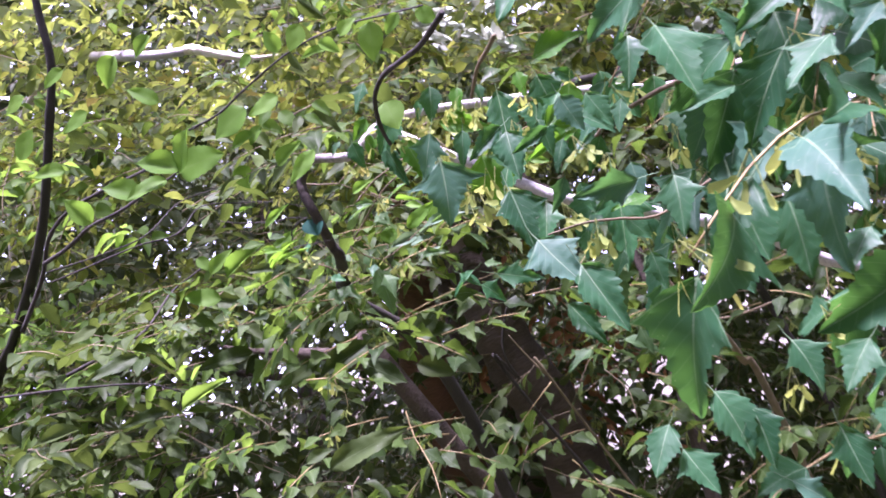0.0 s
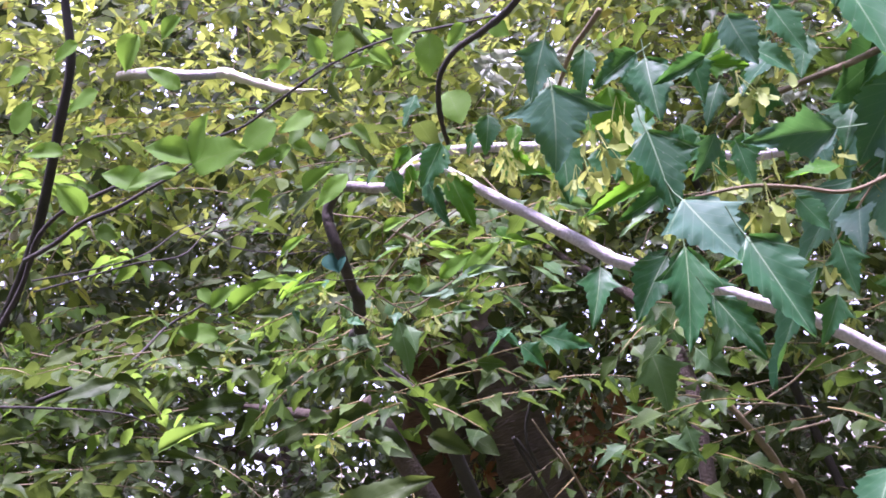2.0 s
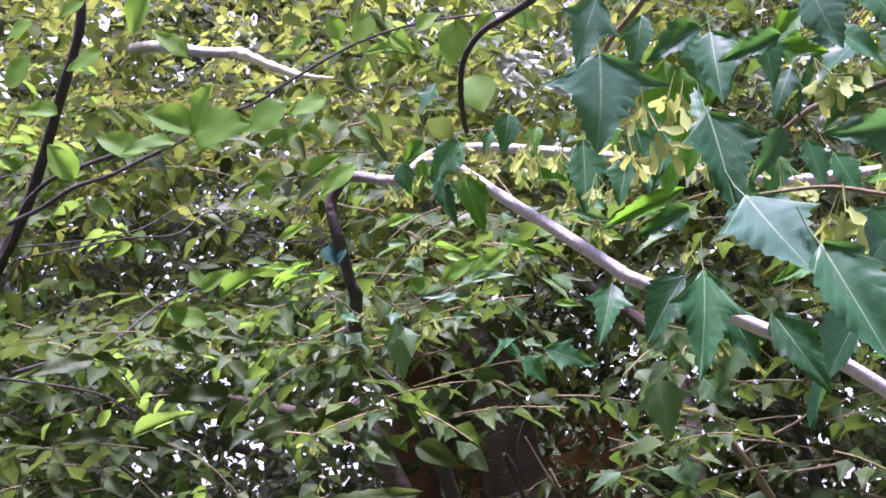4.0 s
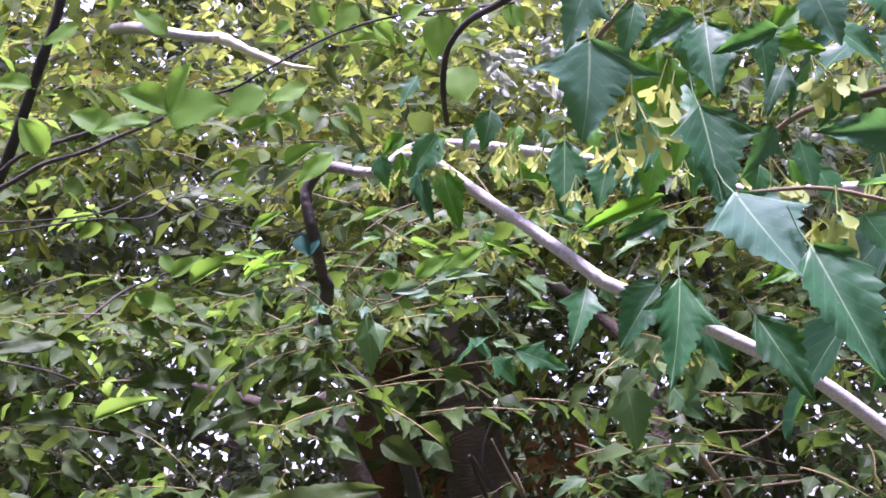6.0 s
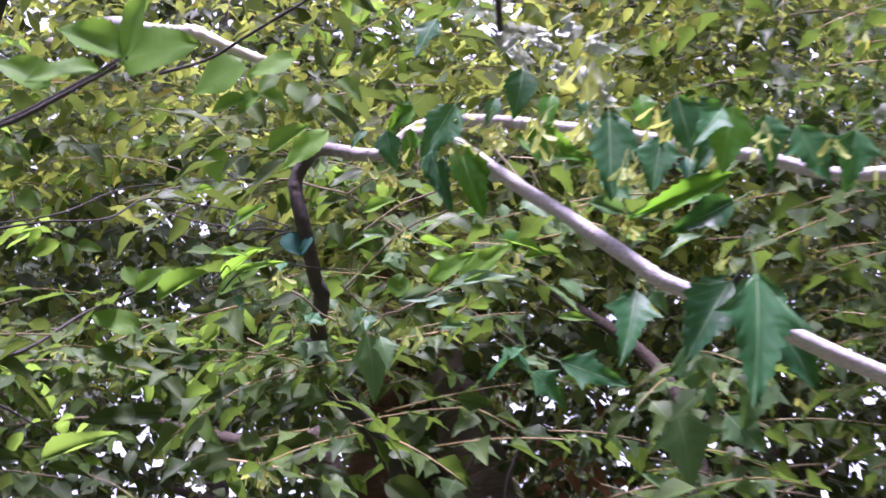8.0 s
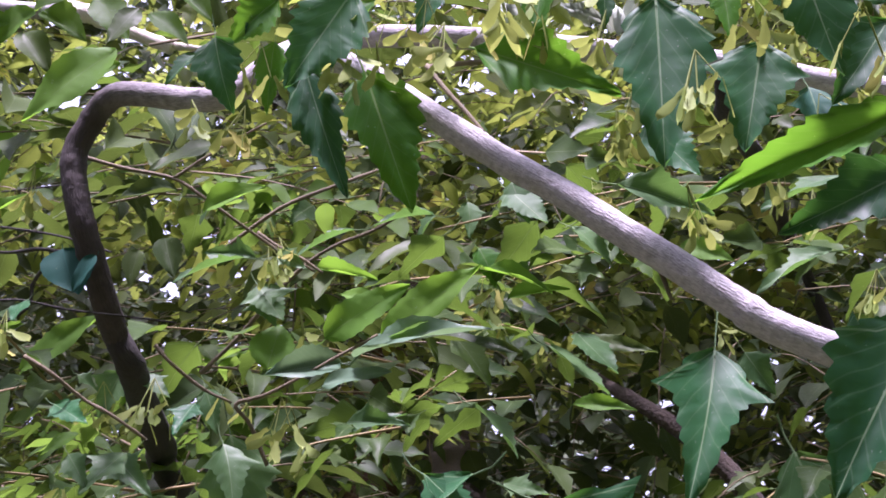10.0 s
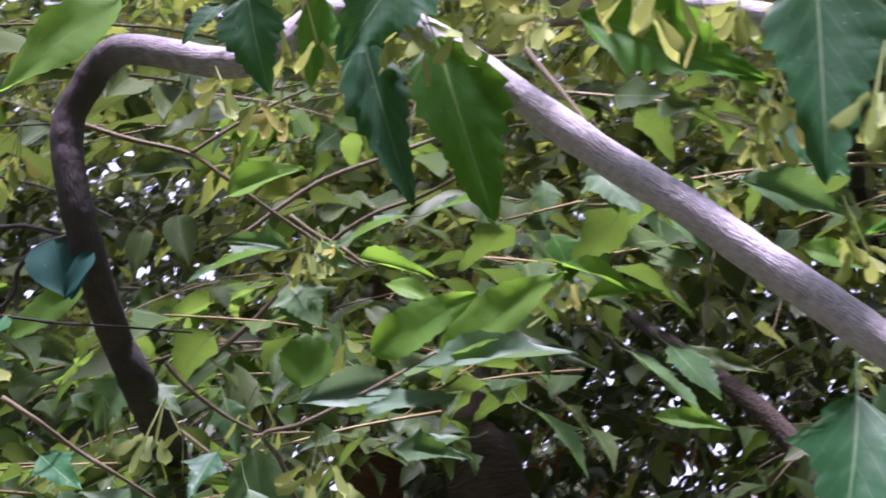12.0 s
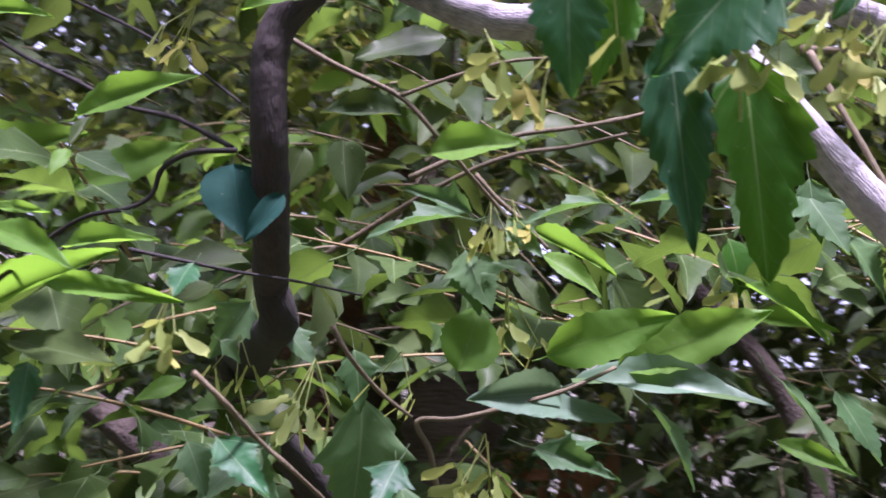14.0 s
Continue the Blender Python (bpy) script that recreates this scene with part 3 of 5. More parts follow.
limb("branch", [(-0.596, 1.896, 1.915), (-0.534, 1.897, 1.908), (-0.457, 1.900, 1.897), (-0.378, 1.916, 1.882), (-0.342, 1.947, 1.863)], 0.0018, 0.0009, DARK_BARK, elm, "", 7, 0.15)
limb("branch", [(-0.269, 2.093, 2.089), (-0.242, 2.085, 2.078), (-0.217, 2.076, 2.071), (-0.194, 2.067, 2.064), (-0.172, 2.057, 2.062), (-0.156, 2.048, 2.057), (-0.146, 2.038, 2.053)], 0.0008, 0.0011, DARK_BARK, elm, "", 7, 0.15)
limb("branch", [(-0.213, 2.076, 2.006), (-0.196, 2.054, 2.017), (-0.180, 2.053, 2.024), (-0.173, 2.052, 2.031), (-0.171, 2.050, 2.041), (-0.160, 2.039, 2.048), (-0.143, 2.028, 2.051)], 0.0008, 0.0011, DARK_BARK, elm, "", 7, 0.15)
limb("branch", [(-0.161, 1.955, 2.004), (-0.143, 1.955, 2.004), (-0.129, 1.975, 2.005), (-0.111, 1.995, 2.007), (-0.087, 2.015, 2.008)], 0.0007, 0.0004, DARK_BARK, elm, "", 7, 0.15)
limb("branch", [(-0.189, 1.908, 1.982), (-0.183, 1.906, 1.989), (-0.178, 1.916, 1.995), (-0.173, 1.925, 2.000)], 0.0008, 0.0005, DARK_BARK, elm, "", 7, 0.15)

snag = thing("broken_tree", (-1.5, 4.4, 0), "tree with a snapped limb that shows pale bare wood", "tree")
pine = thing("brown_trunk_tree", (0.2, 3.4, 0), "tree with a leaning brown trunk in the shade", "tree")
rusty = thing("red_trunk_tree", (-0.08, 3.8, 0), "tree with reddish flaking bark behind the leaves", "tree")
dark_tree = thing("shaded_tree", (0.3, 2.75, 0), "small tree with dark and brown stems in shade", "tree")
bare = thing("dead_twig_shrub", (0.75, 2.9, 0), "dry leafless twigs standing among leaves", "shrub")
back = thing("background_tree", (0.1, 4.75, 0), "dark-trunked tree at the back with a dense crown", "tree")
limb("limb", [(-1.500, 4.400, 0.020), (-1.450, 4.400, 1.800), (-1.300, 4.300, 2.800), (-0.961, 3.900, 3.005), (-0.730, 3.300, 2.788), (-0.578, 2.900, 2.640), (-0.484, 2.700, 2.560), (-0.428, 2.660, 2.534), (-0.379, 2.650, 2.524), (-0.345, 2.640, 2.520)], 0.014, 0.0078, PALE_BARK, snag, "grey limb", 10, 0.1)
limb("broken_wood", [(-0.363, 2.640, 2.522), (-0.340, 2.637, 2.513), (-0.303, 2.635, 2.494), (-0.247, 2.630, 2.467)], 0.0098, 0.0065, BARE_WOOD, snag, "splintered pale bare wood", 9, 0.4)
limb("splinter", [(-0.266, 2.635, 2.479), (-0.233, 2.630, 2.467), (-0.196, 2.625, 2.461)], 0.006, 0.0015, BARE_WOOD, snag, "", 5, 0.4)
limb("trunk", [(-0.021, 3.868, 2.451), (0.003, 3.390, 2.186), (0.026, 3.048, 2.044), (0.039, 3.016, 1.978), (0.052, 3.009, 1.907), (0.076, 3.016, 1.807), (0.119, 3.036, 1.679), (0.157, 3.136, 1.286), (0.2, 3.4, 0.02)], 0.03, 0.075, BROWN_BARK, pine, "ridged brown bark", 14, 0.06)
limb("trunk", [(-0.081, 3.258, 2.327), (-0.092, 3.267, 2.166), (-0.113, 3.265, 2.007), (-0.127, 3.298, 1.830), (-0.082, 3.690, 1.276), (-0.08, 3.8, 0.02)], 0.03, 0.06, RED_BARK, rusty, "reddish bark", 14, 0.15)
limb("trunk", [(-0.072, 4.192, 2.978), (-0.050, 4.207, 2.606), (-0.028, 4.218, 2.262), (-0.015, 4.292, 1.840), (0.108, 4.640, 1.030), (0.1, 4.75, 0.02)], 0.05, 0.1, BROWN_BARK, back, "dark trunk", 14, 0.12)
limb("stem", [(-0.454, 2.750, 1.990), (-0.379, 2.680, 1.958), (-0.313, 2.600, 1.934), (-0.265, 2.550, 1.917), (-0.216, 2.500, 1.899), (-0.175, 2.500, 1.875), (-0.128, 2.500, 1.845), (0.200, 2.700, 1.000), (0.280, 2.750, 0.020)], 0.003, 0.020, BROWN_BARK, dark_tree, "", 10, 0.1)
limb("stem", [(0.153, 2.978, 2.222), (0.187, 2.819, 2.150), (0.211, 2.739, 2.112), (0.248, 2.702, 2.076), (0.299, 2.669, 2.015), (0.333, 2.641, 1.913), (0.340, 2.639, 1.649), (0.34, 2.72, 0.02)], 0.005, 0.014, BROWN_BARK, dark_tree, "", 10, 0.1)
limb("twig", [(0.336, 2.432, 1.886), (0.351, 2.437, 1.852), (0.374, 2.443, 1.814), (0.399, 2.465, 1.780), (0.430, 2.499, 1.723), (0.490, 2.572, 1.528), (0.75, 2.9, 0.02)], 0.0037, 0.0070, TWIG_BARK, bare, "", 8, 0.1)
limb("twig", [(0.398, 2.455, 1.792), (0.431, 2.447, 1.789), (0.465, 2.430, 1.791), (0.509, 2.420, 1.797)], 0.0025, 0.0017, TWIG_BARK, bare, "", 6, 0.15)
limb("twig", [(0.374, 2.442, 1.817), (0.420, 2.456, 1.841), (0.463, 2.470, 1.861), (0.503, 2.482, 1.890)], 0.0019, 0.0013, TWIG_BARK, bare, "", 6, 0.15)
limb("twig", [(0.354, 2.437, 1.856), (0.412, 2.453, 1.864), (0.467, 2.486, 1.869)], 0.0015, 0.0010, TWIG_BARK, bare, "", 6, 0.15)
limb("twig", [(0.370, 2.440, 1.836), (0.427, 2.458, 1.831), (0.490, 2.493, 1.820)], 0.0015, 0.0010, TWIG_BARK, bare, "", 6, 0.15)
limb("twig", [(0.085, 2.262, 1.886), (0.073, 2.266, 1.862), (0.063, 2.270, 1.834), (0.062, 2.274, 1.807), (0.072, 2.295, 1.779), (0.086, 2.329, 1.724), (0.6, 2.8, 0.6), (0.74, 2.88, 0.02)], 0.0015, 0.0035, DARK_BARK, bare, "", 6, 0.1)
limb("twig", [(0.074, 2.353, 1.848), (0.093, 2.359, 1.811), (0.114, 2.364, 1.773), (0.147, 2.392, 1.702), (0.6, 2.85, 0.6), (0.73, 2.9, 0.02)], 0.0012, 0.0028, TWIG_BARK, bare, "", 6, 0.1)


# ---- maple leaves that can be told apart, from their stalk ends to their tips ----
facing_leaf((0.070, 0.965, 1.870), (0.070, 0.959, 1.835), 1.12, -4, "deep", MAPLE_SHEEN)
facing_leaf((0.109, 0.972, 1.878), (0.108, 0.959, 1.850), 0.78, 6, "broad", MAPLE_SHEEN)
facing_leaf((0.107, 0.979, 1.883), (0.086, 0.965, 1.868), 0.5, -10, "broad", MAPLE_SHEEN)
facing_leaf((0.131, 0.965, 1.873), (0.109, 0.959, 1.863), 0.42, -14, "broad", MAPLE_SHEEN)
facing_leaf((0.131, 0.978, 1.876), (0.146, 0.985, 1.891), 0.55, 10, "broad", MAPLE_BACKLIT)
facing_leaf((0.134, 0.992, 1.879), (0.152, 0.985, 1.873), 0.66, 12, "lobed", MAPLE_BACKLIT)
facing_leaf((0.102, 0.952, 1.843), (0.107, 0.940, 1.809), 0.82, -8, "lobed", MAPLE_SHEEN)
facing_leaf((0.114, 1.046, 1.884), (0.094, 1.032, 1.850), 0.72, 20, "broad", MAPLE)
facing_leaf((0.109, 0.940, 1.812), (0.122, 0.923, 1.783), 0.92, -6, "lobed", MAPLE_SHEEN)
facing_leaf((0.166, 0.931, 1.828), (0.132, 0.923, 1.826), 0.62, -20, "lobed", MAPLE_SHEEN)
facing_leaf((0.126, 0.923, 1.792), (0.138, 0.905, 1.754), 0.62, 4, "broad", MAPLE_SHEEN)
facing_leaf((0.116, 0.952, 1.777), (0.129, 0.940, 1.751), 0.52, 10, "broad", MAPLE)
facing_leaf((0.136, 0.965, 1.795), (0.120, 0.965, 1.790), 0.55, 10, "broad", MAPLE_BACKLIT)
facing_leaf((0.232, 1.895, 1.966), (0.185, 1.870, 1.905), 0.72, 12, "broad", MAPLE)
facing_leaf((0.251, 1.885, 1.971), (0.241, 1.850, 1.856), 0.56, -6, "deep", MAPLE)
facing_leaf((0.280, 1.950, 1.945), (0.308, 1.940, 1.881), 0.7, 0, "broad", MAPLE)
facing_leaf((-0.050, 1.905, 2.105), (-0.044, 1.900, 2.070), 0.74, 10, "broad", MAPLE)
facing_leaf((0.009, 1.915, 2.131), (-0.019, 1.905, 2.082), 0.74, -8, "broad", MAPLE)
facing_leaf((-0.027, 1.930, 2.136), (-0.050, 1.925, 2.114), 0.8, -12, "broad", MAPLE_BACKLIT)
facing_leaf((-0.029, 1.935, 2.117), (-0.032, 1.930, 2.082), 0.55, 10, "broad", MAPLE_BACKLIT)
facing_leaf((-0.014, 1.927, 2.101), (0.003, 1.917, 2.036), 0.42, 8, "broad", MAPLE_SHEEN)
facing_leaf((0.012, 1.937, 2.102), (0.031, 1.926, 2.034), 0.64, -10, "broad", MAPLE_BACKLIT)
facing_leaf((0.062, 1.925, 2.106), (0.123, 1.917, 2.078), 0.62, 4, "lobed", MAPLE_BACKLIT)
facing_leaf((0.142, 1.916, 2.123), (0.139, 1.898, 2.040), 0.6, 5, "broad", MAPLE)
facing_leaf((0.187, 1.919, 2.101), (0.174, 1.907, 2.048), 0.86, 8, "lobed", MAPLE)
facing_leaf((0.241, 1.900, 2.060), (0.151, 1.885, 2.021), 0.28, -6, "broad", MAPLE_BACKLIT)
facing_leaf((0.238, 1.900, 2.109), (0.215, 1.890, 2.126), 0.8, 0, "broad", MAPLE)
maple_leaf((-0.021, 1.938, 2.110), (-0.036, 1.941, 2.088), 0.8, 20, BACKLIT_MESHES)
maple_leaf((0.168, 1.989, 1.981), (0.152, 1.949, 1.912), 0.62, 0)
maple_leaf((0.248, 2.024, 2.078), (0.197, 2.007, 2.058), 0.42, 30, MID_MESHES)
maple_leaf((0.243, 2.049, 2.046), (0.199, 2.032, 2.027), 0.45, 25, MID_MESHES)
maple_leaf((0.129, 1.996, 2.066), (0.177, 1.998, 2.053), 0.5, 28, MID_MESHES)
maple_leaf((0.252, 1.947, 2.050), (0.196, 1.932, 2.018), 0.64, -30)
maple_leaf((0.212, 1.950, 1.970), (0.241, 1.938, 1.981), 0.64, 20)
maple_leaf((0.203, 1.754, 2.065), (0.177, 1.727, 2.029), 0.6, -10)
maple_leaf((0.080, 2.062, 2.094), (0.086, 2.056, 2.068), 0.8, 12, MID_MESHES)
maple_leaf((0.056, 2.073, 2.087), (0.059, 2.066, 2.066), 0.83, -8, MID_MESHES)
maple_leaf((0.038, 2.084, 2.084), (0.025, 2.086, 2.070), 0.8, 30, MID_MESHES)
maple_leaf((-0.052, 2.041, 2.034), (-0.040, 2.034, 2.013), 1.13, 0, MID_MESHES)
maple_leaf((-0.057, 2.029, 2.045), (-0.090, 2.011, 2.034), 0.4, 35, MID_MESHES)
maple_leaf((-0.053, 2.039, 2.048), (-0.081, 2.038, 2.055), 0.45, -20, MID_MESHES)
maple_leaf((-0.040, 2.029, 2.048), (-0.026, 2.021, 2.035), 0.64, 30, MID_MESHES)
maple_leaf((-0.003, 2.046, 2.064), (-0.034, 2.038, 2.053), 0.39, 40, MID_MESHES)
maple_leaf((0.038, 2.055, 2.074), (0.007, 2.045, 2.072), 0.43, 35, MID_MESHES)
maple_leaf((-0.111, 2.025, 1.947), (-0.130, 2.007, 1.927), 0.74, 10, MID_MESHES)
maple_leaf((-0.060, 2.004, 1.946), (-0.048, 1.989, 1.914), 0.72, -10, MID_MESHES)
maple_leaf((-0.121, 2.045, 1.948), (-0.102, 2.027, 1.928), 0.65, 20, MID_MESHES)
maple_leaf((0.098, 2.105, 2.014), (0.128, 2.089, 1.985), 0.74, -35, MID_MESHES)
maple_leaf((-0.085, 2.079, 1.989), (-0.076, 2.072, 1.966), 0.81, 20, MID_MESHES)
maple_leaf((-0.129, 2.077, 1.999), (-0.141, 2.071, 1.975), 0.87, -20, MID_MESHES)
maple_leaf((0.021, 2.081, 1.973), (-0.008, 2.072, 1.965), 0.48, 30, MID_MESHES)
maple_leaf((0.055, 2.159, 1.993), (0.086, 2.143, 1.964), 0.83, -40, MID_MESHES)
maple_leaf((0.018, 1.925, 2.131), (0.006, 1.918, 2.111), 0.66, 20, BACKLIT_MESHES)
maple_leaf((-0.030, 1.933, 2.141), (-0.042, 1.926, 2.118), 0.6, -20)
maple_leaf((-0.069, 1.956, 2.123), (-0.082, 1.949, 2.107), 0.69, 10)
maple_leaf((0.191, 2.038, 1.991), (0.201, 2.031, 1.969), 0.86, 30, MID_MESHES)
maple_leaf((0.070, 2.067, 1.934), (0.091, 2.048, 1.925), 0.48, 20, MID_MESHES)
maple_leaf((0.113, 2.104, 2.082), (0.139, 2.098, 2.060), 0.77, -10, MID_MESHES)
maple_leaf((0.079, 2.125, 2.079), (0.088, 2.119, 2.055), 0.8, 0, MID_MESHES)
maple_leaf((-0.141, 1.955, 2.004), (-0.145, 1.946, 1.993), 0.93, 20)
maple_leaf((-0.173, 1.910, 1.966), (-0.168, 1.892, 1.951), 0.5, 0)
maple_leaf((-0.121, 1.942, 1.954), (-0.103, 1.924, 1.942), 0.56, 10)
maple_leaf((-0.115, 2.058, 1.993), (-0.098, 2.050, 1.979), 0.76, -10, MID_MESHES)
maple_leaf((-0.065, 1.962, 1.957), (-0.072, 1.944, 1.941), 0.61, 10)
maple_leaf((-0.052, 2.042, 2.028), (-0.043, 2.034, 2.012), 0.94, 10, MID_MESHES)
maple_leaf((0.111, 2.075, 2.013), (0.129, 2.059, 1.988), 0.94, -20, MID_MESHES)
maple_leaf((-0.136, 2.015, 1.945), (-0.124, 2.007, 1.930), 0.86, 20, MID_MESHES)
maple_leaf((-0.008, 2.062, 1.966), (0.021, 2.042, 1.963), 0.48, 20, MID_MESHES)
maple_leaf((0.078, 2.063, 2.090), (0.095, 2.046, 2.065), 0.86, 5, MID_MESHES)
maple_leaf((0.061, 2.096, 2.068), (0.073, 2.090, 2.046), 1, 0, BACKLIT_MESHES)
maple_leaf((-0.132, 2.009, 1.982), (-0.123, 2.010, 1.976), 0.9, 0, MID_MESHES)
maple_leaf((0.216, 1.896, 2.122), (0.197, 1.882, 2.081), 0.67, 10)
maple_leaf((0.233, 1.890, 2.095), (0.208, 1.876, 2.056), 0.68, -10)
maple_leaf((0.095, 1.932, 2.145), (0.086, 1.918, 2.110), 0.63, 5, BACKLIT_MESHES)
maple_leaf((0.121, 1.933, 2.142), (0.123, 1.927, 2.117), 0.73, -5)
maple_leaf((0.173, 1.932, 2.144), (0.177, 1.918, 2.107), 0.68, 15, BACKLIT_MESHES)
maple_leaf((0.211, 1.941, 2.089), (0.215, 1.927, 2.054), 0.71, 0)
maple_leaf((0.143, 1.981, 2.091), (0.161, 1.966, 2.058), 0.76, 20)
maple_leaf((0.046, 1.933, 2.143), (0.038, 1.927, 2.118), 0.74, 0)
maple_leaf((0.192, 1.866, 2.118), (0.202, 1.865, 2.060), 0.91, 0)
maple_leaf((0.221, 1.790, 2.080), (0.203, 1.788, 2.027), 0.86, -10, BACKLIT_MESHES)
maple_leaf((0.269, 1.794, 2.065), (0.287, 1.792, 2.017), 0.93, 10)
maple_leaf((0.320, 1.813, 2.067), (0.312, 1.811, 2.017), 0.91, 0)
maple_leaf((0.374, 1.813, 2.066), (0.392, 1.809, 2.022), 0.93, 0)
maple_leaf((0.063, 1.832, 2.130), (0.058, 1.826, 2.088), 0.89, 0)
maple_leaf((0.352, 1.830, 2.077), (0.365, 1.824, 2.037), 0.87, -20, BACKLIT_MESHES)
maple_leaf((0.268, 1.878, 2.104), (0.271, 1.876, 2.055), 0.86, 20)
maple_leaf((0.069, 0.948, 1.883), (0.059, 0.944, 1.859), 0.73, -22, SHEEN_MESHES)
maple_leaf((0.093, 0.974, 1.869), (0.094, 0.972, 1.838), 0.76, 20, BACKLIT_MESHES)
maple_leaf((0.141, 0.960, 1.887), (0.147, 0.957, 1.864), 0.84, 20, SHEEN_MESHES)
maple_leaf((0.148, 0.971, 1.877), (0.168, 0.968, 1.864), 0.69, 10, SHEEN_MESHES)
maple_leaf((0.153, 0.938, 1.880), (0.161, 0.934, 1.858), 0.75, 10, SHEEN_MESHES)
maple_leaf((0.174, 0.964, 1.822), (0.151, 0.959, 1.821), 0.56, 10, BACKLIT_MESHES)
maple_leaf((0.165, 0.955, 1.792), (0.167, 0.952, 1.770), 0.71, 0, SHEEN_MESHES)
maple_leaf((0.134, 0.989, 1.848), (0.124, 0.987, 1.829), 0.64, -25, SHEEN_MESHES)
maple_leaf((0.163, 0.983, 1.877), (0.142, 0.979, 1.860), 0.66, 30, SHEEN_MESHES)
maple_leaf((0.086, 0.971, 1.885), (0.082, 0.968, 1.865), 0.69, 10, SHEEN_MESHES)
maple_leaf((0.102, 0.978, 1.878), (0.105, 0.975, 1.858), 0.72, -10, SHEEN_MESHES)
maple_leaf((0.128, 0.983, 1.882), (0.133, 0.979, 1.860), 0.75, 5, SHEEN_MESHES)
maple_leaf((0.139, 0.988, 1.869), (0.129, 0.985, 1.851), 0.71, 15, SHEEN_MESHES)
maple_leaf((0.159, 0.984, 1.864), (0.149, 0.981, 1.845), 0.71, -15, SHEEN_MESHES)
maple_leaf((0.170, 0.974, 1.844), (0.170, 0.970, 1.824), 0.75, 0, SHEEN_MESHES)
maple_leaf((0.105, 0.989, 1.850), (0.100, 0.986, 1.832), 0.7, 10, BACKLIT_MESHES)
maple_leaf((0.141, 0.985, 1.842), (0.144, 0.982, 1.823), 0.76, -10, SHEEN_MESHES)
maple_leaf((0.155, 0.993, 1.800), (0.146, 0.990, 1.785), 0.72, 10, SHEEN_MESHES)
maple_leaf((0.139, 0.992, 1.816), (0.133, 0.989, 1.800), 0.71, 0, SHEEN_MESHES)
maple_leaf((0.169, 0.985, 1.776), (0.161, 0.982, 1.757), 0.76, -10, SHEEN_MESHES)
maple_leaf((0.161, 0.987, 1.817), (0.170, 0.984, 1.801), 0.83, 10, SHEEN_MESHES)
maple_leaf((0.116, 0.983, 1.870), (0.107, 0.980, 1.855), 0.67, 0, BACKLIT_MESHES)
maple_leaf((0.175, 0.978, 1.880), (0.167, 0.974, 1.862), 0.66, 10, SHEEN_MESHES)
maple_leaf((0.250, 2.213, 1.970), (0.271, 2.204, 1.902), 0.97, 0, MID_MESHES)
maple_leaf((0.230, 2.174, 1.896), (0.250, 2.166, 1.821), 0.99, 10, MID_MESHES)
maple_leaf((0.348, 2.267, 1.951), (0.313, 2.256, 1.889), 0.93, -15, MID_MESHES)
maple_leaf((0.302, 2.274, 1.906), (0.335, 2.261, 1.860), 0.99, 15, MID_MESHES)
maple_leaf((0.187, 2.247, 1.791), (0.145, 2.232, 1.770), 0.73, 20, MID_MESHES)
maple_leaf((0.235, 2.247, 1.791), (0.288, 2.234, 1.763), 0.81, -20, MID_MESHES)
maple_leaf((0.057, 1.830, 1.903), (0.025, 1.830, 1.882), 0.64, 30)
maple_leaf((0.083, 1.830, 1.892), (0.135, 1.830, 1.870), 0.58, 25)
maple_leaf((0.062, 1.830, 1.884), (0.088, 1.830, 1.860), 0.85, 20)
maple_leaf((0.041, 1.830, 1.903), (0.062, 1.830, 1.882), 0.82, -20)
maple_leaf((-0.077, 2.112, 1.970), (-0.063, 2.112, 1.904), 0.74, 0, MID_MESHES)
maple_leaf((0.214, 2.121, 1.803), (0.188, 2.109, 1.834), 0.7, 10, MID_MESHES)
maple_leaf((0.255, 2.145, 1.799), (0.260, 2.139, 1.760), 0.75, 10, MID_MESHES)
maple_leaf((-0.006, 1.731, 2.130), (-0.025, 1.724, 2.098), 0.65, 15)
maple_leaf((0.175, 0.867, 1.816), (0.173, 0.855, 1.788), 0.82, 10, SHEEN_MESHES)
maple_leaf((0.193, 0.826, 1.799), (0.194, 0.817, 1.764), 0.96, 0, SHEEN_MESHES)
maple_leaf((0.223, 0.872, 1.794), (0.225, 0.863, 1.755), 0.88, 20, SHEEN_MESHES)
maple_leaf((0.140, 1.065, 1.937), (0.171, 1.050, 1.943), 0.69, 20, BACKLIT_MESHES)
maple_leaf((0.182, 0.936, 1.903), (0.176, 0.924, 1.874), 0.69, 0, SHEEN_MESHES)
maple_leaf((0.248, 0.815, 1.850), (0.218, 0.801, 1.831), 0.68, 20, SHEEN_MESHES)
maple_leaf((0.258, 0.769, 1.848), (0.237, 0.757, 1.832), 0.54, 0, SHEEN_MESHES)
maple_leaf((0.210, 0.988, 1.786), (0.213, 0.979, 1.758), 0.75, 20, SHEEN_MESHES)
maple_leaf((0.221, 0.902, 1.856), (0.192, 0.886, 1.849), 0.5, -10, SHEEN_MESHES)
maple_leaf((0.257, 0.877, 1.770), (0.238, 0.863, 1.755), 0.72, 10, SHEEN_MESHES)
maple_leaf((0.177, 0.850, 1.705), (0.181, 0.840, 1.679), 0.81, 10, SHEEN_MESHES)
maple_leaf((0.212, 0.850, 1.686), (0.214, 0.840, 1.659), 0.82, 0, SHEEN_MESHES)
maple_leaf((0.202, 0.850, 1.729), (0.211, 0.840, 1.706), 0.91, 0, SHEEN_MESHES)
maple_leaf((0.140, 0.850, 1.707), (0.126, 0.840, 1.688), 0.76, 0, SHEEN_MESHES)
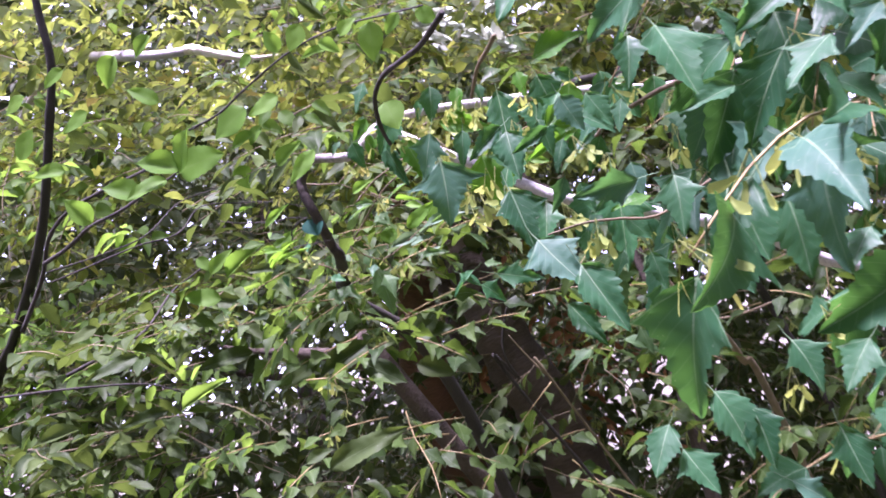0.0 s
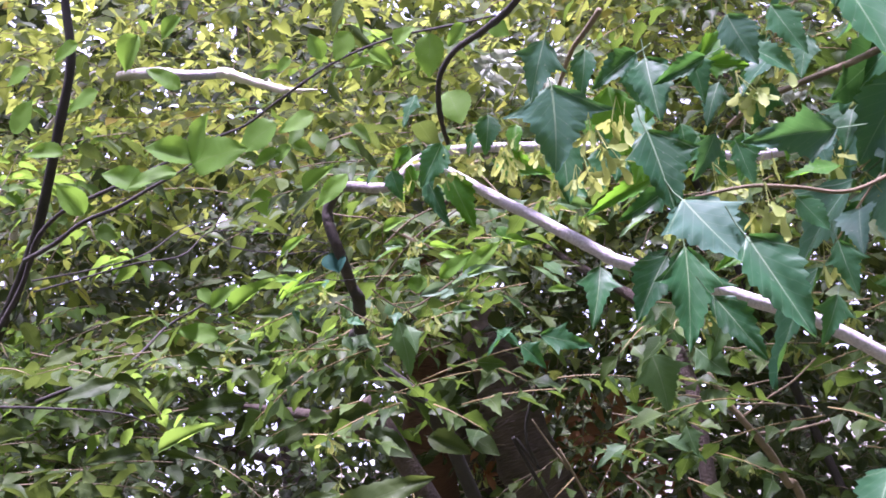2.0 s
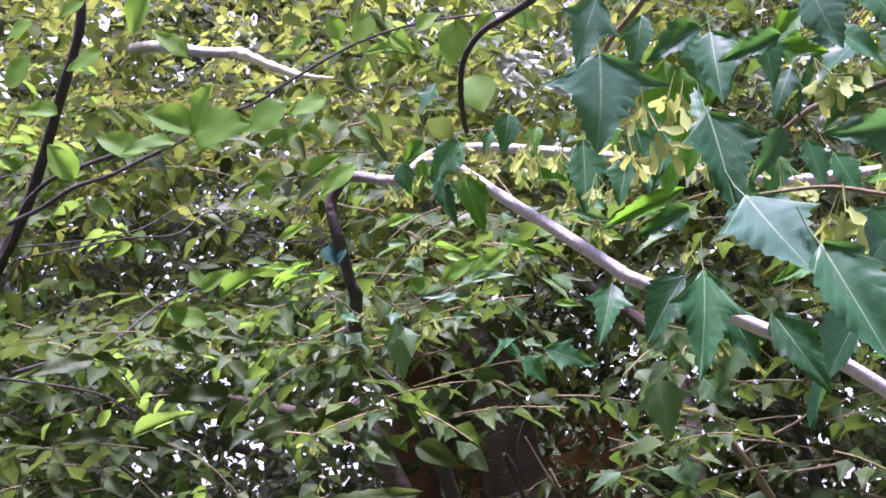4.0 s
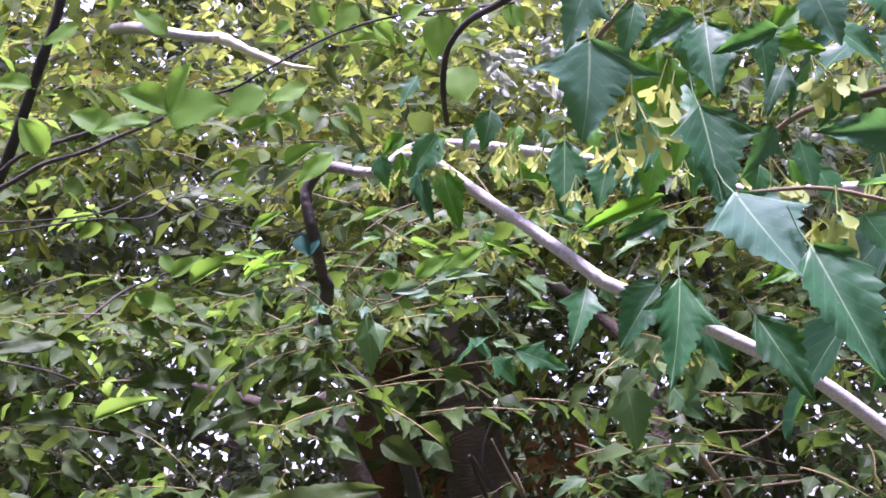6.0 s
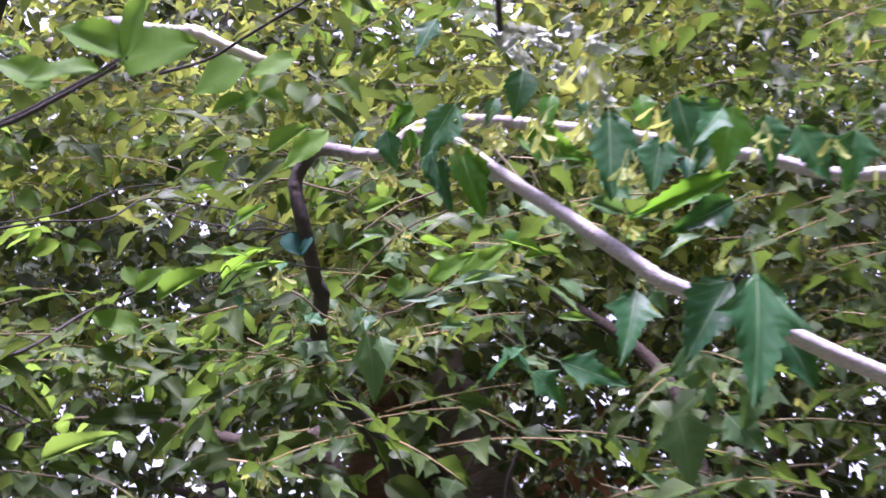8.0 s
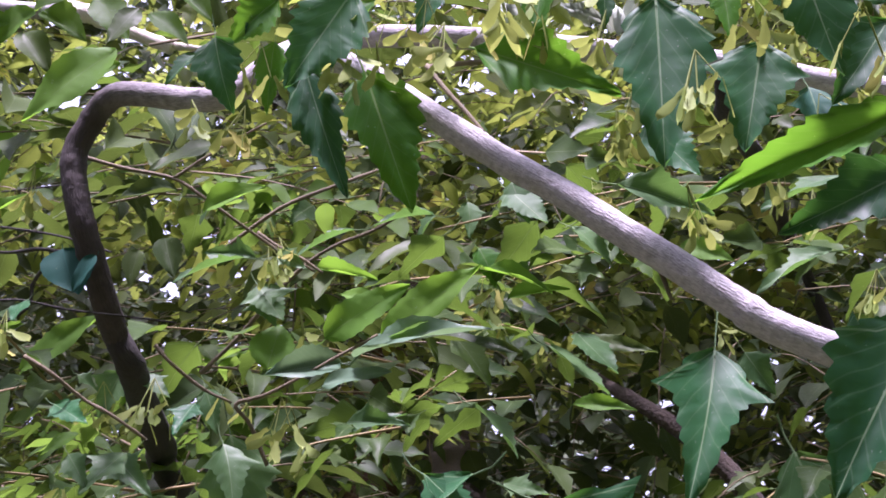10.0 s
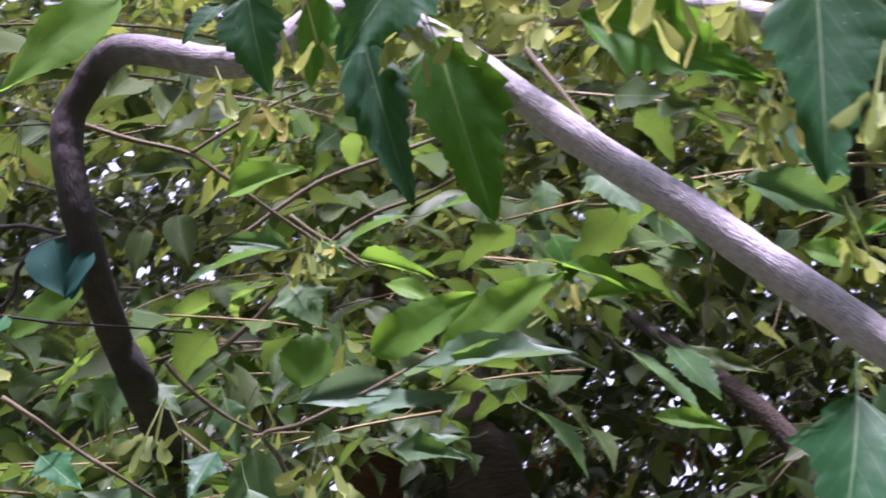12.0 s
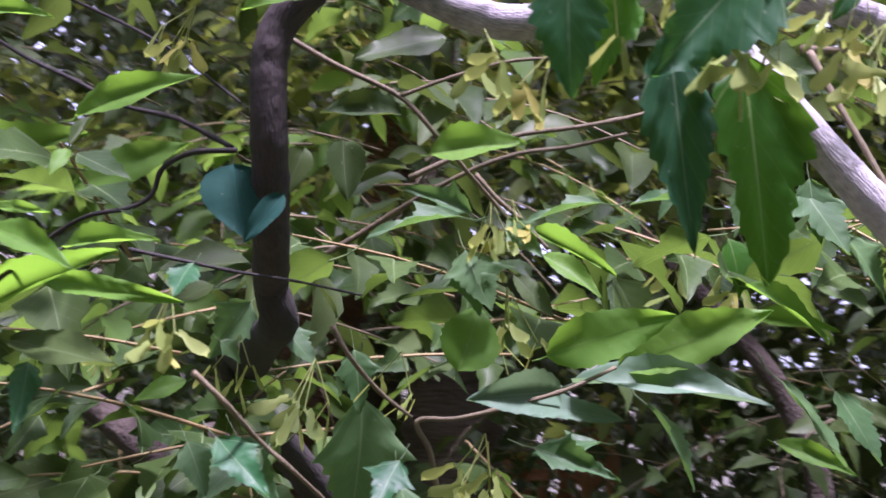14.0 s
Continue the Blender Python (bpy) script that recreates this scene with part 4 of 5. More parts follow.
maple_leaf((0.163, 0.850, 1.716), (0.175, 0.840, 1.686), 0.82, 0, SHEEN_MESHES)
maple_leaf((0.235, 0.850, 1.721), (0.215, 0.840, 1.703), 0.8, 0, SHEEN_MESHES)
maple_leaf((0.252, 0.873, 1.793), (0.231, 0.855, 1.788), 0.5, 20, SHEEN_MESHES)
maple_leaf((0.143, 0.850, 1.695), (0.151, 0.840, 1.673), 0.81, 0, SHEEN_MESHES)
maple_leaf((0.185, 0.850, 1.670), (0.203, 0.840, 1.654), 0.52, 20, SHEEN_MESHES)


# ---- leaves of the sapling ----
elm_leaf((-0.016, 2.026, 2.001), (0.024, 2.012, 2.026), 0.4, 10, ELM_TOPLIT)
elm_leaf((0.012, 2.031, 2.003), (0.062, 2.016, 2.033), 0.36, 5, ELM_TOPLIT)
elm_leaf((-0.003, 2.037, 1.994), (0.061, 2.005, 2.009), 0.26, -20, ELM_SHEEN)
elm_leaf((-0.046, 2.038, 1.989), (-0.040, 2.044, 2.016), 0.87, 0, ELM_TOPLIT)
elm_leaf((-0.008, 2.028, 1.989), (-0.043, 2.009, 1.981), 0.46, -15, ELM_SHEEN)
elm_leaf((-0.019, 2.044, 1.981), (0.014, 2.023, 1.987), 0.31, -10, ELM_SHEEN)
elm_leaf((-0.140, 1.998, 2.042), (-0.132, 1.990, 2.017), 1.0, 0, ELM_TEAL)
elm_leaf((-0.120, 1.985, 2.034), (-0.129, 1.980, 2.016), 0.5, 10, ELM_TEAL)
elm_leaf((-0.074, 2.006, 2.062), (-0.045, 1.994, 2.073), 0.47, 0, ELM_TOPLIT)
elm_leaf((-0.087, 2.005, 2.073), (-0.115, 1.995, 2.067), 0.46, 10, ELM_DARK)
elm_leaf((-0.102, 1.937, 2.117), (-0.139, 1.922, 2.081), 0.4, -10, ELM_TOPLIT)
elm_leaf((-0.076, 2.039, 2.112), (-0.110, 2.031, 2.097), 0.5, 20, ELM_DARK)
elm_leaf((0.165, 2.049, 2.051), (0.191, 2.040, 2.043), 0.5, 15, ELM_TOPLIT)
elm_leaf((0.064, 2.069, 2.047), (0.097, 2.051, 2.035), 0.25, -10, ELM_TOPLIT)
elm_leaf((-0.026, 2.069, 2.050), (0.008, 2.051, 2.038), 0.21, 10, ELM_TOPLIT)
elm_leaf((0.021, 2.094, 2.019), (0.081, 2.065, 2.009), 0.18, -20, ELM_DARK)
elm_leaf((0.114, 2.085, 2.012), (0.151, 2.067, 2.000), 0.23, 10, ELM_DARK)
elm_leaf((0.112, 2.139, 1.988), (0.144, 2.120, 1.984), 0.31, 10, ELM_TOPLIT)
elm_leaf((-0.121, 2.067, 2.063), (-0.125, 2.060, 2.043), 0.6, 0, ELM_DARK)
elm_leaf((-0.107, 2.066, 2.069), (-0.101, 2.060, 2.045), 0.68, 0, ELM_DARK)
elm_leaf((-0.146, 2.062, 1.964), (-0.163, 2.054, 1.954), 0.4, 10, ELM_TOPLIT)
elm_leaf((-0.025, 2.102, 2.034), (-0.006, 2.094, 2.019), 0.44, 0, ELM_DARK)
elm_leaf((-0.190, 1.905, 2.000), (-0.165, 1.885, 1.997), 0.33, 0, ELM_TOPLIT)
elm_leaf((-0.174, 1.925, 1.999), (-0.150, 1.913, 2.009), 0.28, -15, ELM_TOPLIT)
elm_leaf((-0.188, 1.918, 1.980), (-0.155, 1.895, 2.000), 0.24, 10, ELM_TOPLIT)
elm_leaf((-0.179, 1.927, 1.989), (-0.139, 1.896, 1.992), 0.14, 20, ELM_TOPLIT)
elm_leaf((-0.179, 1.909, 1.971), (-0.147, 1.879, 1.972), 0.29, -10, ELM_DARK)
elm_leaf((-0.196, 1.998, 2.047), (-0.161, 1.985, 2.071), 0.32, 0, ELM_TOPLIT)
elm_leaf((-0.217, 1.945, 2.065), (-0.198, 1.934, 2.068), 0.31, 0, ELM_TOPLIT)
elm_leaf((-0.175, 1.929, 2.038), (-0.179, 1.921, 2.027), 0.32, 30, ELM_DARK)
elm_leaf((-0.181, 1.931, 2.028), (-0.182, 1.922, 2.020), 0.42, 0, ELM_TOPLIT)
elm_leaf((-0.200, 1.934, 2.007), (-0.179, 1.914, 2.008), 0.14, 10, ELM_TOPLIT)
elm_leaf((-0.015, 2.100, 2.045), (0.010, 2.081, 2.035), 0.37, 0, ELM_TOPLIT)
elm_leaf((0.076, 2.091, 2.037), (0.105, 2.071, 2.039), 0.26, 10, ELM_TOPLIT)
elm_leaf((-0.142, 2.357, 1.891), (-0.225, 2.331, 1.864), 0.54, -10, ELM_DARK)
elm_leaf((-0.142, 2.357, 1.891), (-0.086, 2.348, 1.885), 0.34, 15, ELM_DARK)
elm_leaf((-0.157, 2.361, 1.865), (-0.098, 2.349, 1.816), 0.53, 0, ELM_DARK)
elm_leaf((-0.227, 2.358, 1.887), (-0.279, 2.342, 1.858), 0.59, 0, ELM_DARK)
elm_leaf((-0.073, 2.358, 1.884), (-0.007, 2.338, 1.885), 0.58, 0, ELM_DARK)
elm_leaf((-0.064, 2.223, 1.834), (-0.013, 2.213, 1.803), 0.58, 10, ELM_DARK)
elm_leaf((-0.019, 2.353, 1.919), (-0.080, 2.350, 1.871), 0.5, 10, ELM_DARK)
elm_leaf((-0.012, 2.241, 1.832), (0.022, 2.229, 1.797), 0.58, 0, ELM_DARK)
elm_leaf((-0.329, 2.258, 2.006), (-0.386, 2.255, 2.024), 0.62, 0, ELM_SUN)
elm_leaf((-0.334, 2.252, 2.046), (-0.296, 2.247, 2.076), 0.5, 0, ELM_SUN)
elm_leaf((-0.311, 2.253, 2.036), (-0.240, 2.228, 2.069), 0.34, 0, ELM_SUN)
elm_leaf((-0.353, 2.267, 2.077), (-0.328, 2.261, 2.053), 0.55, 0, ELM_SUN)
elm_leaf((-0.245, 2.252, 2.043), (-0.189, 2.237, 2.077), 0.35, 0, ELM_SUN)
elm_leaf((-0.397, 2.456, 2.034), (-0.315, 2.428, 2.019), 0.36, 10, ELM_DARK)
elm_leaf((-0.266, 2.453, 2.056), (-0.314, 2.440, 2.069), 0.4, 0, ELM_DARK)
elm_leaf((-0.154, 2.263, 1.978), (-0.205, 2.256, 1.955), 0.3, 10, ELM_DARK)
elm_leaf((-0.458, 2.219, 1.976), (-0.513, 2.208, 1.960), 0.41, 10, ELM_DARK)
elm_leaf((-0.465, 2.222, 1.959), (-0.522, 2.210, 1.940), 0.26, 0, ELM_DARK)
elm_leaf((-0.408, 2.117, 1.855), (-0.481, 2.104, 1.851), 0.31, 0, ELM_DARK)
elm_leaf((-0.383, 2.118, 1.848), (-0.338, 2.109, 1.838), 0.26, 0, ELM_DARK)
elm_leaf((-0.389, 2.118, 1.852), (-0.314, 2.107, 1.876), 0.28, 0, ELM_LIGHT)
elm_leaf((-0.409, 2.364, 1.974), (-0.460, 2.358, 1.953), 0.41, 0, ELM_DARK)
elm_leaf((-0.213, 2.268, 1.941), (-0.258, 2.250, 1.929), 0.48, 0, ELM_DARK)
elm_leaf((-0.323, 2.372, 1.928), (-0.411, 2.352, 1.924), 0.41, 0, ELM_DARK)
elm_leaf((-0.257, 2.267, 1.948), (-0.272, 2.244, 1.965), 0.6, 0, ELM_DARK)
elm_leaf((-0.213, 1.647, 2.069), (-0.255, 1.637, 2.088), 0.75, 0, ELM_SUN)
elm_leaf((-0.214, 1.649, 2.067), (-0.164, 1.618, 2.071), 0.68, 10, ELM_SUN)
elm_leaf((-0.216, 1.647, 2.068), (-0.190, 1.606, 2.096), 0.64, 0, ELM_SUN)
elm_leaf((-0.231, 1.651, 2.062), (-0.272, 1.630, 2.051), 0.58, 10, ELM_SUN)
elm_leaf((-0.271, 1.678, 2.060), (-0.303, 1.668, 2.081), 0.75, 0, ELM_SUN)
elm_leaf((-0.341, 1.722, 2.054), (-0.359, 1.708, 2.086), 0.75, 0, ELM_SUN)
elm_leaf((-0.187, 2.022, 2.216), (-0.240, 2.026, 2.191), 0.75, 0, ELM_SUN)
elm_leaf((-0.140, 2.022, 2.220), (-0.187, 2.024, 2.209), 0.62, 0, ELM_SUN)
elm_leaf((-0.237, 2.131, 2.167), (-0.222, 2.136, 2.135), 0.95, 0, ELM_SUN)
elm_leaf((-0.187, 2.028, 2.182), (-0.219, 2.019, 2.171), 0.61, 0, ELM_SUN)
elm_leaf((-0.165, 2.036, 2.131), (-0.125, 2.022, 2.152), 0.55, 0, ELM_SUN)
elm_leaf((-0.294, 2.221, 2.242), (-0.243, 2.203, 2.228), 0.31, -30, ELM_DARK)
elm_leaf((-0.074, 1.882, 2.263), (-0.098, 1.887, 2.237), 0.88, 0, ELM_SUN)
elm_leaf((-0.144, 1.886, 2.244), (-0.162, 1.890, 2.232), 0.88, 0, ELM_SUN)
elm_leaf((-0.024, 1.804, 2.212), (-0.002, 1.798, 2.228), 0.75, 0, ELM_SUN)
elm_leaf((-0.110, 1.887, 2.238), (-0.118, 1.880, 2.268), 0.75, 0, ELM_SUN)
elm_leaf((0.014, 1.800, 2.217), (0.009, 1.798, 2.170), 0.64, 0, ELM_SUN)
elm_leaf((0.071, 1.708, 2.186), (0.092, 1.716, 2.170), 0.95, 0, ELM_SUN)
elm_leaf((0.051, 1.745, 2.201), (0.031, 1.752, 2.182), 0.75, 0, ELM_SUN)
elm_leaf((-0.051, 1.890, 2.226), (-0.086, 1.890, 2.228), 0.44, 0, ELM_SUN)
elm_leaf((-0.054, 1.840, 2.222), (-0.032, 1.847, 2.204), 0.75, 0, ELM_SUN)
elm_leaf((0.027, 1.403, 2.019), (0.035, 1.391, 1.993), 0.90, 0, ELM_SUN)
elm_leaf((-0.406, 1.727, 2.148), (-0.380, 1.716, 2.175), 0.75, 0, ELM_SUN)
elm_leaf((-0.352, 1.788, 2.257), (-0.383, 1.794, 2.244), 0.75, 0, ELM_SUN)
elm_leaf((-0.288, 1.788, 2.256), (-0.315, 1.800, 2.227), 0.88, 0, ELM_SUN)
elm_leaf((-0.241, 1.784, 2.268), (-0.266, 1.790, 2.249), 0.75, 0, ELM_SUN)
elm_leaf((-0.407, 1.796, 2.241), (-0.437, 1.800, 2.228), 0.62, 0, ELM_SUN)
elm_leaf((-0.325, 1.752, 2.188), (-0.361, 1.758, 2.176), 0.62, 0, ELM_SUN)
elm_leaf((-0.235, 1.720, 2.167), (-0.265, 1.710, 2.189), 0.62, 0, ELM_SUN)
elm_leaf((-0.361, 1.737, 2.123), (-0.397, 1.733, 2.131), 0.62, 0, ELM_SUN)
elm_leaf((-0.299, 1.396, 1.811), (-0.330, 1.364, 1.806), 0.37, 0, ELM_DARK)
elm_leaf((-0.079, 1.285, 1.724), (-0.015, 1.267, 1.744), 0.29, 0, ELM_DARK)
elm_leaf((-0.388, 1.960, 1.922), (-0.458, 1.936, 1.909), 0.31, 0, ELM_DARK)
elm_leaf((-0.095, 1.284, 1.733), (-0.073, 1.282, 1.741), 0.5, 0, ELM_DARK)


elm_leaf((-0.175, 2.030, 2.189), (-0.194, 2.020, 2.168), 0.6, 0, ELM_SUN)
elm_leaf((-0.173, 2.040, 2.194), (-0.147, 2.030, 2.170), 0.55, 0, ELM_LIGHT)
elm_leaf((-0.148, 2.050, 2.206), (-0.126, 2.040, 2.180), 0.6, 0, ELM_LIGHT)
elm_leaf((-0.118, 2.030, 2.188), (-0.133, 2.020, 2.165), 0.55, 0, ELM_DARK)
elm_leaf((-0.114, 2.040, 2.190), (-0.090, 2.030, 2.171), 0.5, 0, ELM_LIGHT)
elm_leaf((-0.187, 2.050, 2.186), (-0.170, 2.040, 2.161), 0.6, 0, ELM_DARK)
elm_leaf((-0.098, 2.030, 2.201), (-0.077, 2.020, 2.174), 0.5, 0, ELM_LIGHT)
elm_leaf((-0.158, 2.040, 2.211), (-0.176, 2.030, 2.192), 0.6, 0, ELM_LIGHT)


# ---- pale curled leaves ----
curled_leaf((0.065, 2.150, 2.305), (0.091, 2.143, 2.294), 0.49, 40)
curled_leaf((0.083, 2.168, 2.301), (0.067, 2.161, 2.282), 0.43, -30)
curled_leaf((0.104, 2.181, 2.309), (0.125, 2.174, 2.287), 0.48, 60)
curled_leaf((0.088, 2.255, 2.347), (0.121, 2.241, 2.335), 0.51, 50)
curled_leaf((0.149, 2.300, 2.381), (0.160, 2.290, 2.350), 0.45, -50)
curled_leaf((0.077, 2.212, 2.300), (0.105, 2.199, 2.285), 0.49, 30)
curled_leaf((0.101, 2.232, 2.300), (0.083, 2.220, 2.277), 0.43, 70)
curled_leaf((0.131, 2.261, 2.308), (0.153, 2.250, 2.282), 0.48, 40)
curled_leaf((0.156, 2.272, 2.300), (0.189, 2.259, 2.289), 0.52, -30)
curled_leaf((0.180, 2.275, 2.285), (0.191, 2.264, 2.256), 0.46, 60)
curled_leaf((0.173, 2.305, 2.348), (0.202, 2.292, 2.333), 0.51, 50)
curled_leaf((0.193, 2.303, 2.361), (0.173, 2.292, 2.337), 0.43, -50)
curled_leaf((0.063, 2.237, 2.331), (0.086, 2.226, 2.305), 0.47, 30)
curled_leaf((0.432, 2.091, 2.181), (0.459, 2.084, 2.174), 0.56, 70)
curled_leaf((0.415, 2.093, 2.152), (0.423, 2.088, 2.129), 0.46, 40)
curled_leaf((0.454, 2.094, 2.146), (0.476, 2.087, 2.136), 0.54, -30)
curled_leaf((0.471, 2.092, 2.164), (0.454, 2.087, 2.148), 0.4, 60)


# ---- winged seeds ----
samara((0.144, 0.970, 1.861), 0.47)
samara((0.098, 0.970, 1.855), 0.47)
samara((0.129, 0.972, 1.827), 0.47)
samara((0.087, 0.971, 1.846), 0.47)
samara((0.110, 1.788, 2.083), 0.75)
samara((0.148, 1.864, 2.063), 0.75)
samara((0.214, 1.862, 2.079), 0.75)
samara((0.242, 1.796, 2.062), 0.75)
samara((0.338, 1.802, 2.041), 0.75)
samara((0.072, 1.794, 2.068), 0.75)
samara((0.290, 1.798, 2.057), 0.75)
samara((0.168, 1.788, 2.082), 0.75)
samara((0.008, 1.925, 2.126), 0.61)
samara((0.040, 1.926, 2.124), 0.61)
samara((0.085, 1.927, 2.117), 0.61)
samara((0.095, 1.925, 2.127), 0.61)
samara((0.119, 1.927, 2.116), 0.61)
samara((0.132, 1.933, 2.080), 0.61)
samara((0.176, 1.933, 2.079), 0.61)
samara((0.155, 1.939, 2.037), 0.61)
samara((0.205, 1.927, 2.117), 0.61)
samara((0.236, 1.925, 2.125), 0.61)
samara((0.126, 1.934, 2.071), 0.61)
samara((0.028, 1.925, 2.128), 0.61)
samara((0.137, 1.926, 2.120), 0.61)
samara((0.192, 1.938, 2.048), 0.61)
samara((0.215, 1.933, 2.076), 0.61)
samara((-0.007, 1.927, 2.118), 0.61)
samara((-0.035, 1.928, 2.106), 0.61)
samara((0.073, 1.906, 2.120), 0.68)
samara((0.046, 1.918, 2.109), 0.68)
samara((0.019, 1.929, 2.105), 0.61)
samara((-0.047, 1.952, 2.087), 0.61)
samara((0.181, 1.907, 2.114), 0.68)
samara((0.217, 1.903, 2.076), 0.68)
samara((-0.099, 2.020, 1.974), 0.75)
samara((-0.031, 2.023, 1.958), 0.68)
samara((-0.039, 2.028, 2.050), 0.48)
samara((0.119, 2.005, 2.069), 0.48)
samara((0.234, 2.045, 2.073), 0.54)
samara((0.264, 2.052, 2.029), 0.61)
samara((-0.067, 2.059, 1.985), 0.61)
samara((0.174, 2.007, 1.996), 0.41)
samara((-0.128, 2.040, 1.979), 0.54)
samara((-0.030, 2.054, 2.017), 0.68)
samara((-0.045, 2.039, 2.049), 0.54)
samara((-0.067, 1.941, 2.088), 0.54)
samara((0.004, 1.919, 2.100), 0.68)
samara((-0.035, 2.012, 1.962), 0.61)
samara((-0.143, 1.937, 1.989), 0.54)
samara((-0.173, 2.041, 2.096), 0.61)
samara((0.092, 0.953, 1.854), 0.35)
samara((0.141, 0.948, 1.810), 0.50)
samara((0.081, 0.951, 1.849), 0.31)
samara((0.081, 0.985, 1.844), 0.39)
samara((0.065, 1.430, 1.976), 0.68)
samara((0.355, 2.161, 1.918), 0.75)
samara((0.467, 2.113, 1.905), 0.82)
samara((0.234, 0.867, 1.816), 0.66)
samara((0.212, 0.923, 1.711), 0.47)

# ---- the leaves too many to count, on their twigs ----
CANOPY = pose(0, 0.5, 1.6, 9) @ pose(0, -0.5, -1.5)


def canopy(x, y, z):
    """A place in the leaf mass, which leans over the viewer by nine degrees."""
    return CANOPY @ Vector((x, y, z))


class Mass:
    """Leaves and twigs gathered into one mesh."""

    def __init__(self):
        self.v, self.f, self.u, self.n = [], [], [], 0

    def add(self, verts, faces, uvs):
        self.v.append(np.asarray(verts))
        self.u.append(np.asarray(uvs))
        self.f += [tuple(i + self.n for i in face) for face in faces]
        self.n += len(verts)

    def put(self, name, material, tree, label):
        base = np.array(tree.matrix_world.translation)
        ob = part(name, mesh_of(name, np.concatenate(self.v) - base, self.f, np.concatenate(self.u)), material, tree, label)
        return tagged(ob, kind="stuff")


PLAIN_MAPLE = [leaf_shape(MAPLE_PLAIN, i + 1, 0.15 + 0.1 * (i % 3), 0.2 + 0.2 * (i % 2), 1, 0.03, 0.4) for i in range(5)]
FULL_MAPLE = [leaf_shape(MAPLE_SMALL, i + 1, 0.15 + 0.1 * (i % 3), 0.2 + 0.2 * (i % 2), 1, 0.03, 0.4) for i in range(6)]
HANGING_MAPLE = [leaf_shape(e, i + 1, 0.15 + 0.1 * i, 0.3 + 0.2 * i, 2, 0.03, 0.4) for e in (MAPLE_BROAD, MAPLE_EDGE, MAPLE_DEEP) for i in range(2)]
FULL_ELM = [leaf_shape(elm_edge(12, 0.03), i + 1, 0.15 + 0.1 * (i % 3), 0.2 + 0.2 * (i % 2), 1, 0.03, 0.1) for i in range(5)]
PLAIN_ELM = [leaf_shape(elm_edge(6, 0.0), i + 1, 0.15 + 0.1 * (i % 3), 0.2 + 0.2 * (i % 2), 1, 0.03, 0) for i in range(5)]
SEED_SHAPES = [samara_bunch(i + 20, 3) for i in range(4)]


def moved(m, shape):
    a = np.array(m)
    return shape[0] @ a[:3, :3].T + a[:3, 3], shape[1], shape[2]


def spray(rng, root, ahead, length, leaves, twigs, seedlings, shapes, size, wide, count, droop, seeds, single=None):
    """A thin twig with leaves along both sides, hanging over at its end, and here and there a bunch of seeds."""
    side = ahead.cross(Vector((0, 0, 1)))
    side = side.normalized() if side.length > 0.01 else Vector((1, 0, 0))
    line = []
    for i in range(4):
        t = i / 3
        line.append(root + ahead * length * t + Vector((0, 0, -droop * length * t * t)) + side * rng.uniform(-.03, .03) * length)
    v, f = tube(line, 0.0012, 0.0006, 3, 2)
    twigs.add([tuple(q) for q in v], f, [(0.5, 0)] * len(v))
    for i in range(count):
        t = (i + 0.6) / count
        k = min(2, int(t * 3))
        at = line[k].lerp(line[k + 1], t * 3 - k)
        out = side * (1 if i % 2 else -1) * rng.uniform(0.4, 1.1) + ahead * rng.uniform(0.2, 0.9) + Vector((rng.uniform(-.3, .3), rng.uniform(-.5, .3), -rng.uniform(0.1, 0.4 + 1.6 * droop)))
        out.normalize()
        s = size * rng.uniform(0.65, 1.25)
        start = at + out * s * 0.25
        m = leaf_pose(start, start + out * s, wide * rng.uniform(0.8, 1.15), rng.gauss(0, 26), (rng.gauss(0, .28), rng.uniform(-1, -.4), 0.6) if droop > 0.45 else (rng.gauss(0, .25), rng.uniform(-.6, .3), 0.9))
        shape = rng.randrange(len(shapes))
        if single and single[1] > 0 and at.y < 2.42:
            single[1] -= 1
            hang("leaf", single[0][shape % len(single[0])], single[2], m)
        else:
            leaves.add(*moved(m, shapes[shape]))
    for _ in range(3 if droop > 0.45 else 1 if rng.random() < seeds else 0):
        at = line[rng.choice((1, 2, 3))]
        s = rng.uniform(0.5, 0.85)
        m = pose(*at, rng.uniform(-25, 25), rng.uniform(-25, 25), rng.uniform(0, 360)) @ Matrix.Diagonal((s, s, s, 1))
        seedlings.add(*moved(m, rng.choice(SEED_SHAPES)))


def crown(tree, label, material, shapes, seed, sprays, xs, ys, zs, size, wide, count, length, droop, seeds=0.0, keep=None, towards=(0, -1, 0), single=None):
    """A stretch of the leaf mass: sprays spread through a slab, where keep() lets them grow."""
    rng = random.Random(seed)
    leaves, twigs, seedlings = Mass(), Mass(), Mass()
    single = [*single, tree] if single else None
    made = 0
    for _ in range(sprays * 6):
        if made >= sprays:
            break
        x, y, z = rng.uniform(*xs), rng.uniform(*ys), rng.uniform(*zs)
        if keep and rng.random() > keep(x, y, z):
            continue
        made += 1
        ahead = Vector((rng.uniform(-1, 1), rng.uniform(-.8, .5), rng.uniform(-.28, .22))) + 0.3 * Vector(towards)
        ahead.normalize()
        spray(rng, canopy(x, y, z), ahead, length * rng.uniform(.6, 1.3), leaves, twigs, seedlings, shapes, size, wide, count, droop, seeds, single)
    leaves.put("foliage", material, tree, label)
    twigs.put("brushwood", STALK if seeds else TWIG_BARK, tree, "thin twigs")
    if seedlings.n:
        seedlings.put("seed_mass", SAMARA, tree, "yellow-green winged seeds")


